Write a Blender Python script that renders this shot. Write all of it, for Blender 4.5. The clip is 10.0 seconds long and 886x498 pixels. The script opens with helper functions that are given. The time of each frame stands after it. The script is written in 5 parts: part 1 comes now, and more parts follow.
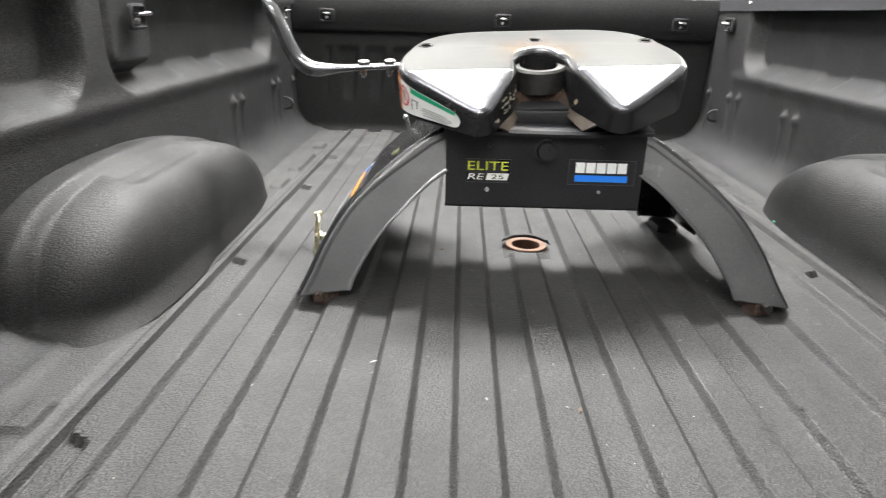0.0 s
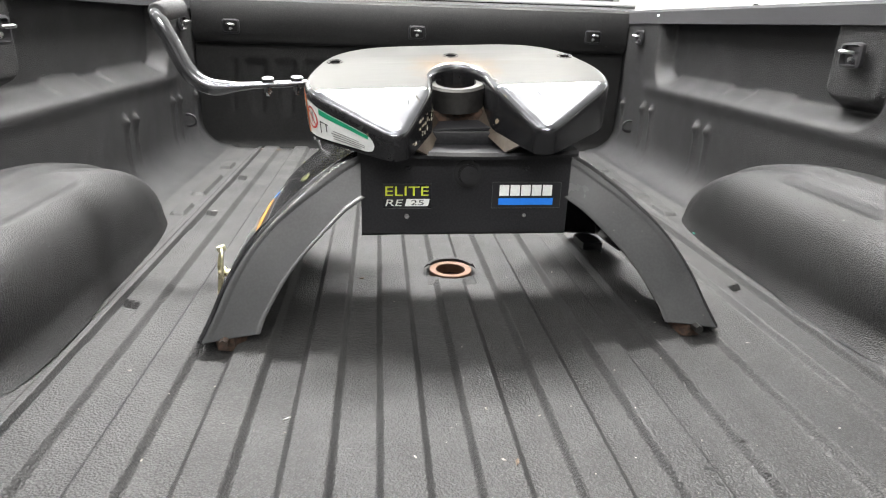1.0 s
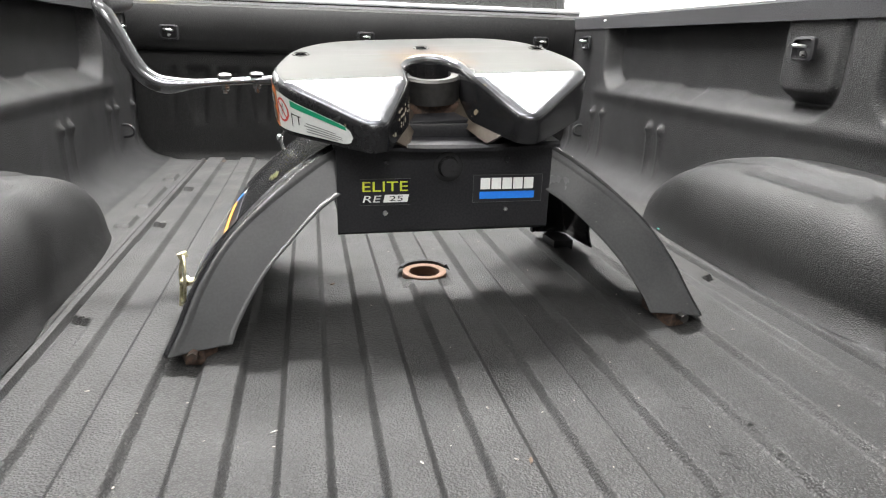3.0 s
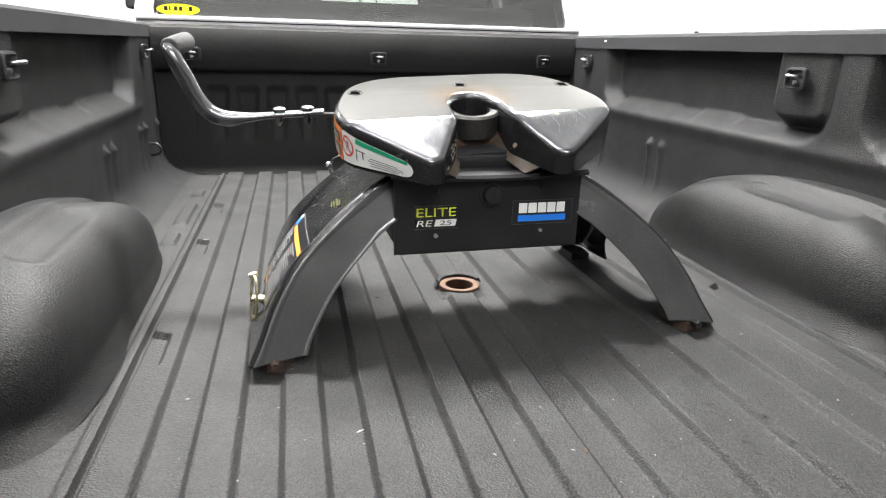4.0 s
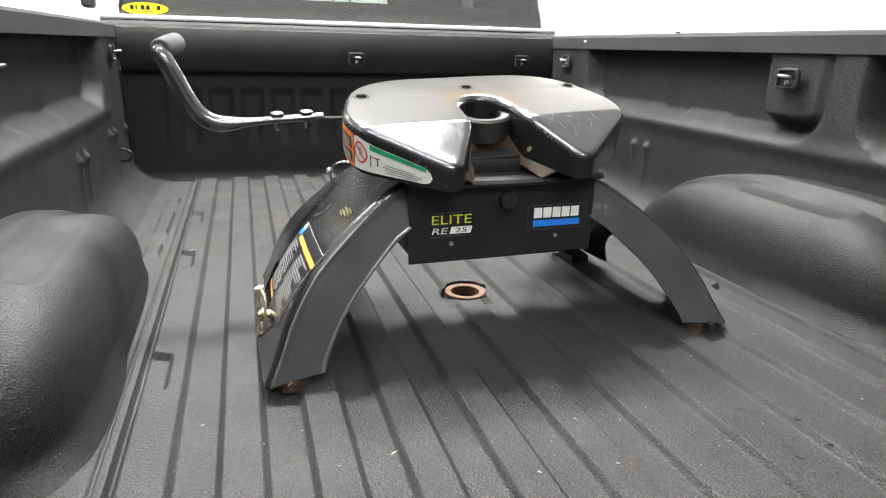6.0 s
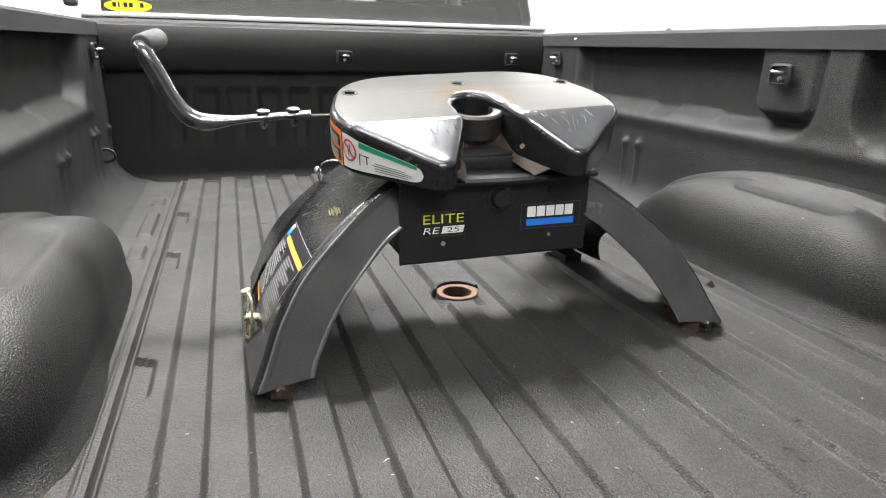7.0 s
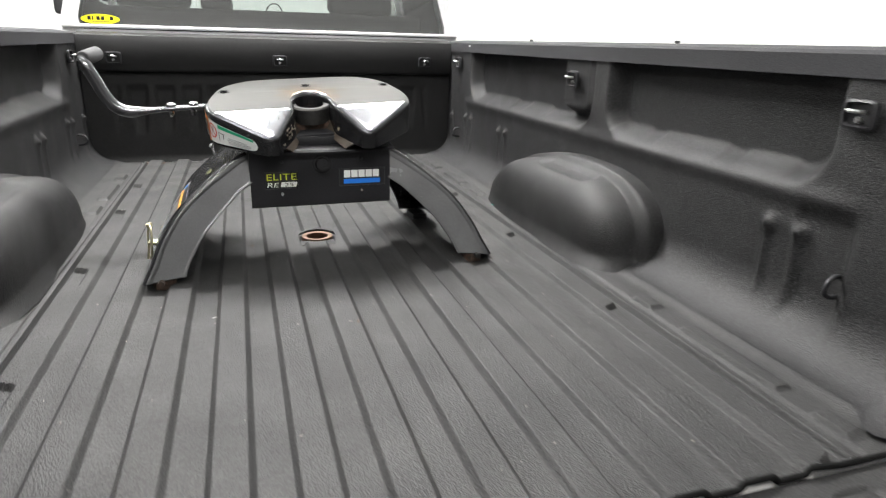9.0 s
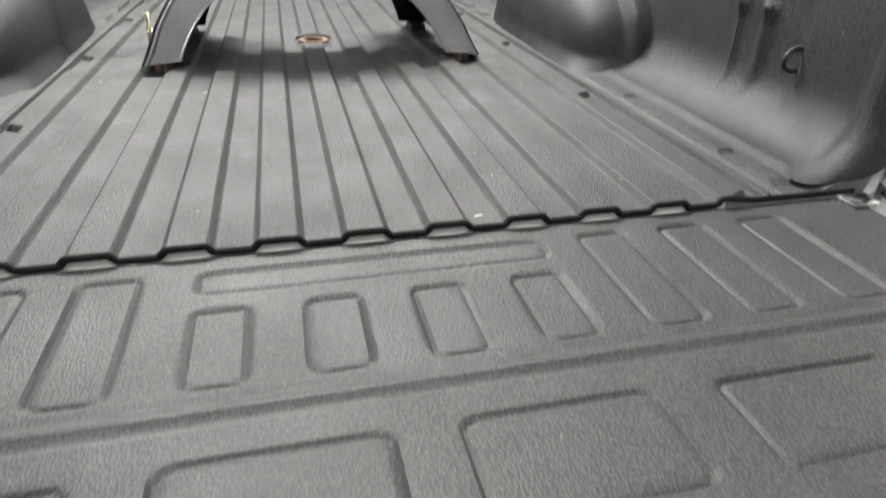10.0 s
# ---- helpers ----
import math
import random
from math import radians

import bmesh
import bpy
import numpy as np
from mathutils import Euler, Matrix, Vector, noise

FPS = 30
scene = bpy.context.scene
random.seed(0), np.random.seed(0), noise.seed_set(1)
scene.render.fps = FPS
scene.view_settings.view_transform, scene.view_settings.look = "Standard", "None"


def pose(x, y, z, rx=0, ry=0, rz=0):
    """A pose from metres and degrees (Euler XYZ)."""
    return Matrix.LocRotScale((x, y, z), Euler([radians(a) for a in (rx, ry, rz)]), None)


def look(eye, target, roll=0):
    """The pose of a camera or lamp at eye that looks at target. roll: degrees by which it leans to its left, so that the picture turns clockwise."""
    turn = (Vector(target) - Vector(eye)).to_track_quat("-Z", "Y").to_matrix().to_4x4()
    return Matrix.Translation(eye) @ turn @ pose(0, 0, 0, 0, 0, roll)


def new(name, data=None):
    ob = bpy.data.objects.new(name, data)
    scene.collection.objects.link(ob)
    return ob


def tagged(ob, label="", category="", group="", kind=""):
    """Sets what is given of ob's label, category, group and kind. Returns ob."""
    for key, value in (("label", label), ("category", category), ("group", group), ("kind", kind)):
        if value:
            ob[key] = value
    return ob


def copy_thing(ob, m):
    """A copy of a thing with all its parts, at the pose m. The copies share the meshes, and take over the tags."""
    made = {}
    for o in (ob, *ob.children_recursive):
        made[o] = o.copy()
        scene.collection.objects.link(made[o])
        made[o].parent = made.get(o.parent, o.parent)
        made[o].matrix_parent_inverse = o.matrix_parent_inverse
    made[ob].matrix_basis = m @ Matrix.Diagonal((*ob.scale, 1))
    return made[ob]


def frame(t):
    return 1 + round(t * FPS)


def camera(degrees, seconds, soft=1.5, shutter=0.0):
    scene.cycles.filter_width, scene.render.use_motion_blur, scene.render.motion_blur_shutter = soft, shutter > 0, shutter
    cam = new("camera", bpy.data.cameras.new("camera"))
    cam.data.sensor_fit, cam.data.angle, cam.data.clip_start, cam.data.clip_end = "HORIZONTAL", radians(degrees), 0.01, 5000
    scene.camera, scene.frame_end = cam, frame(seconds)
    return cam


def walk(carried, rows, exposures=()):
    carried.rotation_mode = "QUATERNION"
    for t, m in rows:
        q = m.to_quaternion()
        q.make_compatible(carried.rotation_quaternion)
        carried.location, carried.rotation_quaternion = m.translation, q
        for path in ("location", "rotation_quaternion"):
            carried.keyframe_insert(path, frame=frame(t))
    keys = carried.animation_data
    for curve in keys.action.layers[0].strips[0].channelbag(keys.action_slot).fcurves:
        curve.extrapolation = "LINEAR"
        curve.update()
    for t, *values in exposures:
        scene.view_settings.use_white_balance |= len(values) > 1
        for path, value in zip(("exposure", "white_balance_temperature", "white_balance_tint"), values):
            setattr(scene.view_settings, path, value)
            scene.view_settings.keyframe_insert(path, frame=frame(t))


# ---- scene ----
cam = camera(71.0, 10.0, 1.1, 0.35)
PATH = [
    (0, (-0.157, -1.298, 0.479), (-0.195, 0.57, -0.234), 1.7),
    (0.5, (-0.131, -1.253, 0.483), (-0.013, 0.615, -0.22), 1.8),
    (1, (-0.149, -1.208, 0.487), (0.055, 0.662, -0.194), 1.9),
    (1.5, (-0.177, -1.206, 0.458), (0.075, 0.668, -0.195), 1.9),
    (2, (-0.184, -1.162, 0.433), (0.114, 0.709, -0.209), 1.9),
    (2.2, (-0.187, -1.127, 0.427), (0.146, 0.738, -0.212), 2.0),
    (3.3, (-0.241, -1.19, 0.454), (0.163, 0.667, -0.168), 1.6),
    (3.5, (-0.268, -1.208, 0.468), (0.14, 0.648, -0.156), 1.6),
    (4, (-0.342, -1.248, 0.505), (0.106, 0.6, -0.115), 1.5),
    (4.5, (-0.429, -1.23, 0.514), (0.081, 0.602, -0.105), 1.4),
    (5, (-0.454, -1.219, 0.518), (0.083, 0.606, -0.099), 1.3),
    (5.5, (-0.44, -1.204, 0.513), (0.118, 0.614, -0.104), 1.4),
    (7, (-0.425, -1.159, 0.498), (0.183, 0.643, -0.12), 1.3),
    (7.5, (-0.421, -1.193, 0.501), (0.202, 0.605, -0.115), 1.3),
    (8, (-0.398, -1.29, 0.515), (0.237, 0.505, -0.098), 1.3),
    (8.5, (-0.326, -1.486, 0.559), (0.319, 0.305, -0.054), 1.3),
    (9, (-0.185, -1.782, 0.553), (0.4, 0.024, -0.078), 1.5),
    (9.5, (-0.11, -1.911, 0.455), (0.401, -0.11, -0.246), 1.5),
    (9.8, (-0.098, -1.944, 0.398), (0.381, -0.208, -0.471), 1.8),
    (10, (-0.09, -1.98, 0.394), (0.345, -0.3, -0.599), 1.6),
]
walk(cam, [(t, look(eye, target, roll)) for t, eye, target, roll in PATH],
     [(0, -0.10), (1, -0.06), (2, -0.12), (3.5, -0.26), (4.5, -0.40), (7.5, -0.38), (8.5, -0.46), (9, -0.60), (9.5, -0.36), (10, -0.25)])


# ---- world and light ----
world = bpy.data.worlds.new("world")
scene.world = world
world.use_nodes = True
wn = world.node_tree.nodes
wn["Background"].inputs[0].default_value = (0.9, 0.95, 1.0, 1)
wn["Background"].inputs[1].default_value = 0.05
scene.view_settings.exposure = 0.0

GROUND, CEILING = -0.92, 3.15


def area(name, place, target, sx, sy, watts, colour=(1.0, 0.985, 0.965)):
    data = bpy.data.lights.new(name, "AREA")
    data.shape, data.size, data.size_y, data.energy, data.color = "RECTANGLE", sx, sy, watts, colour
    ob = new(name, data)
    ob.matrix_world = look(place, target)
    return ob


# strip lamps: x, y, length, watts; those near the walls are unseen added fill
STRIPS = [(-0.3, 1.25, 2.6, 760), (-4.2, 1.25, 1.4, 80), (6.3, 1.25, 1.4, 25), (-1.0, -0.9, 2.2, 45), (6.3, -0.9, 1.4, 10),
          (-0.2, -2.8, 2.2, 165), (6.3, -2.8, 1.4, 10), (-4.2, -1.2, 1.4, 50), (-3.4, 5.0, 2.4, 120), (4.3, 5.0, 3.0, 170), (6.0, 3.4, 1.6, 100)]
# panels: x, y, width, depth, watts
REAR_PANELS = [(-0.3, -5.7, 4.2, 4.2, 130)]
LAMP_Z = CEILING - 0.42
for lx, ly, span, watts in STRIPS:
    area("strip_light", (lx, ly, LAMP_Z - 0.03), (lx, ly + 0.001, 0), span, 0.32 if watts > 500 else 0.20, watts)
for lx, ly, wide, deep, watts in REAR_PANELS:
    area("rear_panel_light", (lx, ly, CEILING - 0.06), (lx, ly + 0.001, 0), wide, deep, watts)
# a small panel lamp straight over the hitch
area("panel_light", (-0.22, 0.16, CEILING - 0.06), (-0.22, 0.161, 0), 0.30, 0.55, 6)
# unseen fill lamps, added to brighten the ceiling from below
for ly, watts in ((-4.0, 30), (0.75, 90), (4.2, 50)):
    area("ceiling_fill_light", (0.6, ly, LAMP_Z + 0.05), (0.6, ly + 0.001, 9), 9.0, 2.4, watts)

# ---- materials ----
def ramp(nodes, stops):
    r = nodes.new("ShaderNodeValToRGB")
    while len(r.color_ramp.elements) < len(stops):
        r.color_ramp.elements.new(0.5)
    for e, (p, c) in zip(r.color_ramp.elements, stops):
        e.position, e.color = p, (*c, 1)
    return r


def surface(name, base, other, rough=0.5, metal=0.0, grain=200.0, bump=0.2, blotch=6.0, mix=0.5, depth=0.002,
            spec=0.5, rough_var=0.1, coat=0.0, grain_detail=4.0, speck=None, aniso=None, harsh=False):
    """A principled surface with colour that varies at two scales, uneven gloss and a fine relief."""
    m = bpy.data.materials.new(name)
    m.use_nodes = True
    nt = m.node_tree
    n, l = nt.nodes, nt.links
    p = n["Principled BSDF"]
    co = n.new("ShaderNodeTexCoord")
    big = n.new("ShaderNodeTexNoise")
    big.inputs["Scale"].default_value, big.inputs["Detail"].default_value = blotch, 6
    fine = n.new("ShaderNodeTexNoise")
    fine.inputs["Scale"].default_value, fine.inputs["Detail"].default_value = grain, grain_detail
    for t in (big, fine):
        l.new(co.outputs["Object"], t.inputs["Vector"])
    if aniso:
        mp = n.new("ShaderNodeMapping")
        mp.inputs["Scale"].default_value = aniso
        l.new(co.outputs["Object"], mp.inputs["Vector"])
        l.new(mp.outputs["Vector"], fine.inputs["Vector"])
    c1 = ramp(n, [(0.35, base), (0.70, other)])
    l.new(big.outputs["Fac"], c1.inputs["Fac"])
    c2 = ramp(n, [(0.40, tuple(0.45 * v for v in base)), (0.62, tuple(min(1, 1.5 * v) for v in other))])
    if harsh:
        c2 = ramp(n, [(0.42, tuple(0.22 * v for v in base)), (0.52, base), (0.62, tuple(min(1, 2.3 * v) for v in other))])
    l.new(fine.outputs["Fac"], c2.inputs["Fac"])
    mx = n.new("ShaderNodeMix")
    mx.data_type = "RGBA"
    mx.inputs[0].default_value = mix
    l.new(c1.outputs["Color"], mx.inputs[6])
    l.new(c2.outputs["Color"], mx.inputs[7])
    colour = mx.outputs[2]
    if speck:
        sp = n.new("ShaderNodeTexNoise")
        sp.inputs["Scale"].default_value, sp.inputs["Detail"].default_value = speck[0], 3
        l.new(co.outputs["Object"], sp.inputs["Vector"])
        sr = ramp(n, [(speck[1], (0, 0, 0)), (speck[1] + speck[2], (1, 1, 1))])
        l.new(sp.outputs["Fac"], sr.inputs["Fac"])
        ms = n.new("ShaderNodeMix")
        ms.data_type = "RGBA"
        l.new(sr.outputs["Color"], ms.inputs[0])
        l.new(colour, ms.inputs[6])
        ms.inputs[7].default_value = (*speck[3], 1)
        colour = ms.outputs[2]
    l.new(colour, p.inputs["Base Color"])
    rr = n.new("ShaderNodeMapRange")
    rr.inputs["To Min"].default_value, rr.inputs["To Max"].default_value = max(0.02, rough - rough_var), min(1, rough + rough_var)
    rr.inputs["From Min"].default_value, rr.inputs["From Max"].default_value = 0.3, 0.7
    l.new(big.outputs["Fac"], rr.inputs["Value"])
    l.new(rr.outputs["Result"], p.inputs["Roughness"])
    p.inputs["Metallic"].default_value = metal
    p.inputs["Specular IOR Level"].default_value = spec
    p.inputs["Coat Weight"].default_value = coat
    if bump:
        b = n.new("ShaderNodeBump")
        b.inputs["Strength"].default_value, b.inputs["Distance"].default_value = bump, depth
        l.new(fine.outputs["Fac"], b.inputs["Height"])
        l.new(b.outputs["Normal"], p.inputs["Normal"])
    return m


def plain(name, colour, rough=0.5, metal=0.0, spec=0.5):
    return surface(name, tuple(0.92 * c for c in colour), tuple(min(1, 1.06 * c) for c in colour), rough, metal,
                   grain=300, bump=0.05, blotch=12, mix=0.06, spec=spec, rough_var=0.06)


def liner(name, base, pale, rough=0.5, size=300.0, lumps=0.0013, spec=0.4, scuff=0.68, scuffed=(0.055, 0.055, 0.057), strength=0.9, speckle=0.45, pits=0.9):
    """Sprayed-on rubbery liner: pebbled relief, shade of its pits painted into the colour, uneven tone, rubbed pale
    patches and fine dust.
    """
    m = bpy.data.materials.new(name)
    m.use_nodes = True
    nt = m.node_tree
    n, l = nt.nodes, nt.links
    p = n["Principled BSDF"]
    co = n.new("ShaderNodeTexCoord").outputs["Object"]

    def noise(scale, detail, rough_of=0.55):
        t = n.new("ShaderNodeTexNoise")
        t.inputs["Scale"].default_value, t.inputs["Detail"].default_value, t.inputs["Roughness"].default_value = scale, detail, rough_of
        l.new(co, t.inputs["Vector"])
        return t.outputs["Fac"]

    def math_node(op, a, b):
        t = n.new("ShaderNodeMath")
        t.operation = op
        for k, v in enumerate((a, b)):
            if isinstance(v, (int, float)):
                t.inputs[k].default_value = v
            else:
                l.new(v, t.inputs[k])
        return t.outputs[0]

    def mixed(fac, a, b, kind="MIX"):
        t = n.new("ShaderNodeMix")
        t.data_type, t.blend_type = "RGBA", kind
        for k, v in ((0, fac), (6, a), (7, b)):
            if isinstance(v, tuple):
                t.inputs[k].default_value = (*v, 1)
            elif isinstance(v, (int, float)):
                t.inputs[k].default_value = v
            else:
                l.new(v, t.inputs[k])
        return t.outputs[2]

    cell = n.new("ShaderNodeTexVoronoi")
    cell.feature = "SMOOTH_F1"
    cell.inputs["Scale"].default_value, cell.inputs["Smoothness"].default_value = size, 0.35
    l.new(co, cell.inputs["Vector"])
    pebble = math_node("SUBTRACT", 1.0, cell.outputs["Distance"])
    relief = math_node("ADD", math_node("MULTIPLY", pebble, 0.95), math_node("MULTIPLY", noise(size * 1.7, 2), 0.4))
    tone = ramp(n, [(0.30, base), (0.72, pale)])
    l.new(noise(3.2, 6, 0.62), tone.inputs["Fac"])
    # low spots painted dark and tips bright, in place of fine relief shading
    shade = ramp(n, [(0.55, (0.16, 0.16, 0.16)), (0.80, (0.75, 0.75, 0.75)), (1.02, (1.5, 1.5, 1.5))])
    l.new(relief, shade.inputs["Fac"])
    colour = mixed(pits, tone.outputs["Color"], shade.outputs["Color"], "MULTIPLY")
    mottle = ramp(n, [(0.36, (0.42, 0.42, 0.42)), (0.64, (1.55, 1.55, 1.55))])
    l.new(noise(185, 3, 0.65), mottle.inputs["Fac"])
    colour = mixed(speckle, colour, mottle.outputs["Color"], "MULTIPLY")
    patch = ramp(n, [(scuff, (0, 0, 0)), (scuff + 0.12, (0.8, 0.8, 0.8))])
    l.new(math_node("ADD", math_node("MULTIPLY", noise(5.0, 7, 0.7), 0.8), math_node("MULTIPLY", noise(90, 3), 0.2)), patch.inputs["Fac"])
    colour = mixed(patch.outputs["Color"], colour, scuffed)
    dust = ramp(n, [(0.755, (0, 0, 0)), (0.785, (0.7, 0.7, 0.7))])
    l.new(noise(75, 2), dust.inputs["Fac"])
    colour = mixed(dust.outputs["Color"], colour, (0.12, 0.115, 0.11))
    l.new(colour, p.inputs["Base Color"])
    rr = n.new("ShaderNodeMapRange")
    rr.inputs["From Min"].default_value, rr.inputs["From Max"].default_value = 0.3, 0.7
    rr.inputs["To Min"].default_value, rr.inputs["To Max"].default_value = rough - 0.08, rough + 0.10
    l.new(noise(7.0, 5), rr.inputs["Value"])
    l.new(rr.outputs["Result"], p.inputs["Roughness"])
    p.inputs["Specular IOR Level"].default_value = spec
    bp = n.new("ShaderNodeBump")
    bp.inputs["Strength"].default_value, bp.inputs["Distance"].default_value = strength, lumps
    l.new(relief, bp.inputs["Height"])
    l.new(bp.outputs["Normal"], p.inputs["Normal"])
    return m


# one liner, light put into its tone: floor palest, sides between, arches darkest
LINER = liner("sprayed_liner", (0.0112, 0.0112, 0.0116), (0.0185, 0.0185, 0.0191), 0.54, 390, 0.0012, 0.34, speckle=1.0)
LINER_SIDE = liner("rubbed_lit_side_liner", (0.0175, 0.0175, 0.0184), (0.0285, 0.0285, 0.0298), 0.54, 390, 0.0012, 0.34, 0.63, speckle=1.0)
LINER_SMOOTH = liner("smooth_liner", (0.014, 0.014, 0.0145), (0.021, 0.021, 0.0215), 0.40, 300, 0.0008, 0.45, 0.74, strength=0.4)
# near-black tone that paints the shade of the gap at the floor's end
EDGE_SHADE = surface("shaded_liner_edge", (0.003, 0.003, 0.003), (0.006, 0.006, 0.006), 0.8, 0, 300, 0.4, 8, 0.4, 0.001, 0.1)
LINER_FLOOR = liner("worn_lit_floor_liner", (0.0285, 0.0285, 0.029), (0.046, 0.0456, 0.0449), 0.56, 330, 0.0015, 0.28, 0.66, (0.052, 0.051, 0.049), speckle=0.28, pits=0.62)
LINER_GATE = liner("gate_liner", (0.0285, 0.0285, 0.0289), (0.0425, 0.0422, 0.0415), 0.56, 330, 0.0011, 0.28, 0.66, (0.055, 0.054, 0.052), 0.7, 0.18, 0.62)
RAIL = surface("rail_plastic", (0.026, 0.026, 0.028), (0.040, 0.040, 0.043), 0.8, 0, 400, 0.3, 5, 0.4, spec=0.15)
BLACK_PAINT = surface("black_enamel", (0.011, 0.011, 0.012), (0.017, 0.017, 0.018), 0.21, 0, 200, 0.03, 7, 0.10, 0.001, 0.5, 0.07,
                      speck=(60, 0.76, 0.02, (0.06, 0.056, 0.05)))
# scuffed enamel whose grey stands in for what the rear flange reflects
LEG_SHEEN = surface("scuffed_sheen_grey", (0.052, 0.0528, 0.0542), (0.074, 0.0748, 0.0762), 0.19, 0.15, 260, 0.015, 9, 0.08, 0.001, 0.5, 0.09,
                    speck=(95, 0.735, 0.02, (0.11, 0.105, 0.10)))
CHIPPED_PAINT = surface("chipped_black_enamel", (0.010, 0.010, 0.011), (0.018, 0.018, 0.019), 0.22, 0, 200, 0.03, 7, 0.10, 0.001, 0.5, 0.07,
                        speck=(34, 0.70, 0.02, (0.30, 0.24, 0.17)))
HANDLE_PAINT = surface("glossy_dark_tube", (0.17, 0.172, 0.178), (0.21, 0.211, 0.218), 0.16, 0.9, 200, 0.02, 9, 0.1, 0.001, 0.6, 0.03)
SATIN_BLACK = surface("satin_black_steel", (0.0098, 0.0098, 0.0112), (0.016, 0.016, 0.018), 0.45, 0, 300, 0.1, 10, 0.4, 0.001, 0.35)
PLATE_RAMP = surface("polished_ramp", (0.125, 0.1285, 0.137), (0.150, 0.1535, 0.162), 0.20, 1.0, 130, 0.03, 9, 0.08, 0.001, 0.5, 0.04,
                     speck=(30, 0.70, 0.03, (0.24, 0.22, 0.17)), aniso=(1.0, 0.12, 1.0))
RUST = surface("rust", (0.082, 0.040, 0.022), (0.138, 0.076, 0.046), 0.75, 0, 150, 0.2, 30, 0.12)
RUST_DARK = surface("dark_rust", (0.025, 0.016, 0.011), (0.06, 0.032, 0.02), 0.8, 0, 150, 0.5, 30, 0.5)
BRASSY = surface("zinc_yellow", (0.45, 0.40, 0.25), (0.70, 0.64, 0.45), 0.35, 0.9, 200, 0.1, 30, 0.4)
CHROME = surface("bright_zinc", (0.55, 0.55, 0.55), (0.75, 0.75, 0.74), 0.25, 1.0, 200, 0.05, 30, 0.4)
WHITE_PAINT = surface("white_car_paint", (0.72, 0.73, 0.74), (0.80, 0.80, 0.80), 0.25, 0, 300, 0.02, 4, 0.2, coat=0.5)
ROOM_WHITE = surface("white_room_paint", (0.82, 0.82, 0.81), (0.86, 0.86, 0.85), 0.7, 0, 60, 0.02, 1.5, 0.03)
# tone for the unseen walls, darkened to cut their bounce light
UNSEEN_GREY = surface("unseen_wall_grey", (0.26, 0.26, 0.26), (0.30, 0.30, 0.30), 0.7, 0, 60, 0.02, 1.5, 0.03)
CONCRETE = surface("sealed_concrete", (0.10, 0.10, 0.10), (0.17, 0.17, 0.165), 0.45, 0, 30, 0.15, 1.2, 0.5)
FOAM = surface("grey_foam_grip", (0.050, 0.050, 0.052), (0.068, 0.068, 0.071), 0.9, 0, 350, 0.5, 20, 0.4)
DARK_TRIM = plain("dark_trim", (0.012, 0.012, 0.013), 0.5)
SEAT_CLOTH = surface("dark_seat_cloth", (0.018, 0.018, 0.018), (0.03, 0.03, 0.03), 0.9, 0, 300, 0.3, 20, 0.5)
STICKER_WHITE = plain("sticker_white", (0.75, 0.76, 0.74), 0.4)
STICKER_BLACK = plain("sticker_black", (0.012, 0.012, 0.014), 0.3)
ORANGE = plain("safety_orange", (0.80, 0.23, 0.05), 0.4)
AMBER = plain("amber_stripe", (0.78, 0.30, 0.05), 0.4)
GREEN = plain("sticker_green", (0.01, 0.30, 0.15), 0.4)
BLUE = plain("sticker_blue", (0.015, 0.18, 0.68), 0.4)
LIME = plain("sticker_lime", (0.55, 0.62, 0.05), 0.4)
YELLOW = plain("sticker_yellow", (0.85, 0.80, 0.02), 0.4)
FADED = plain("faded_edge", (0.10, 0.10, 0.10), 0.5)
RED = plain("sticker_red", (0.60, 0.06, 0.05), 0.4)


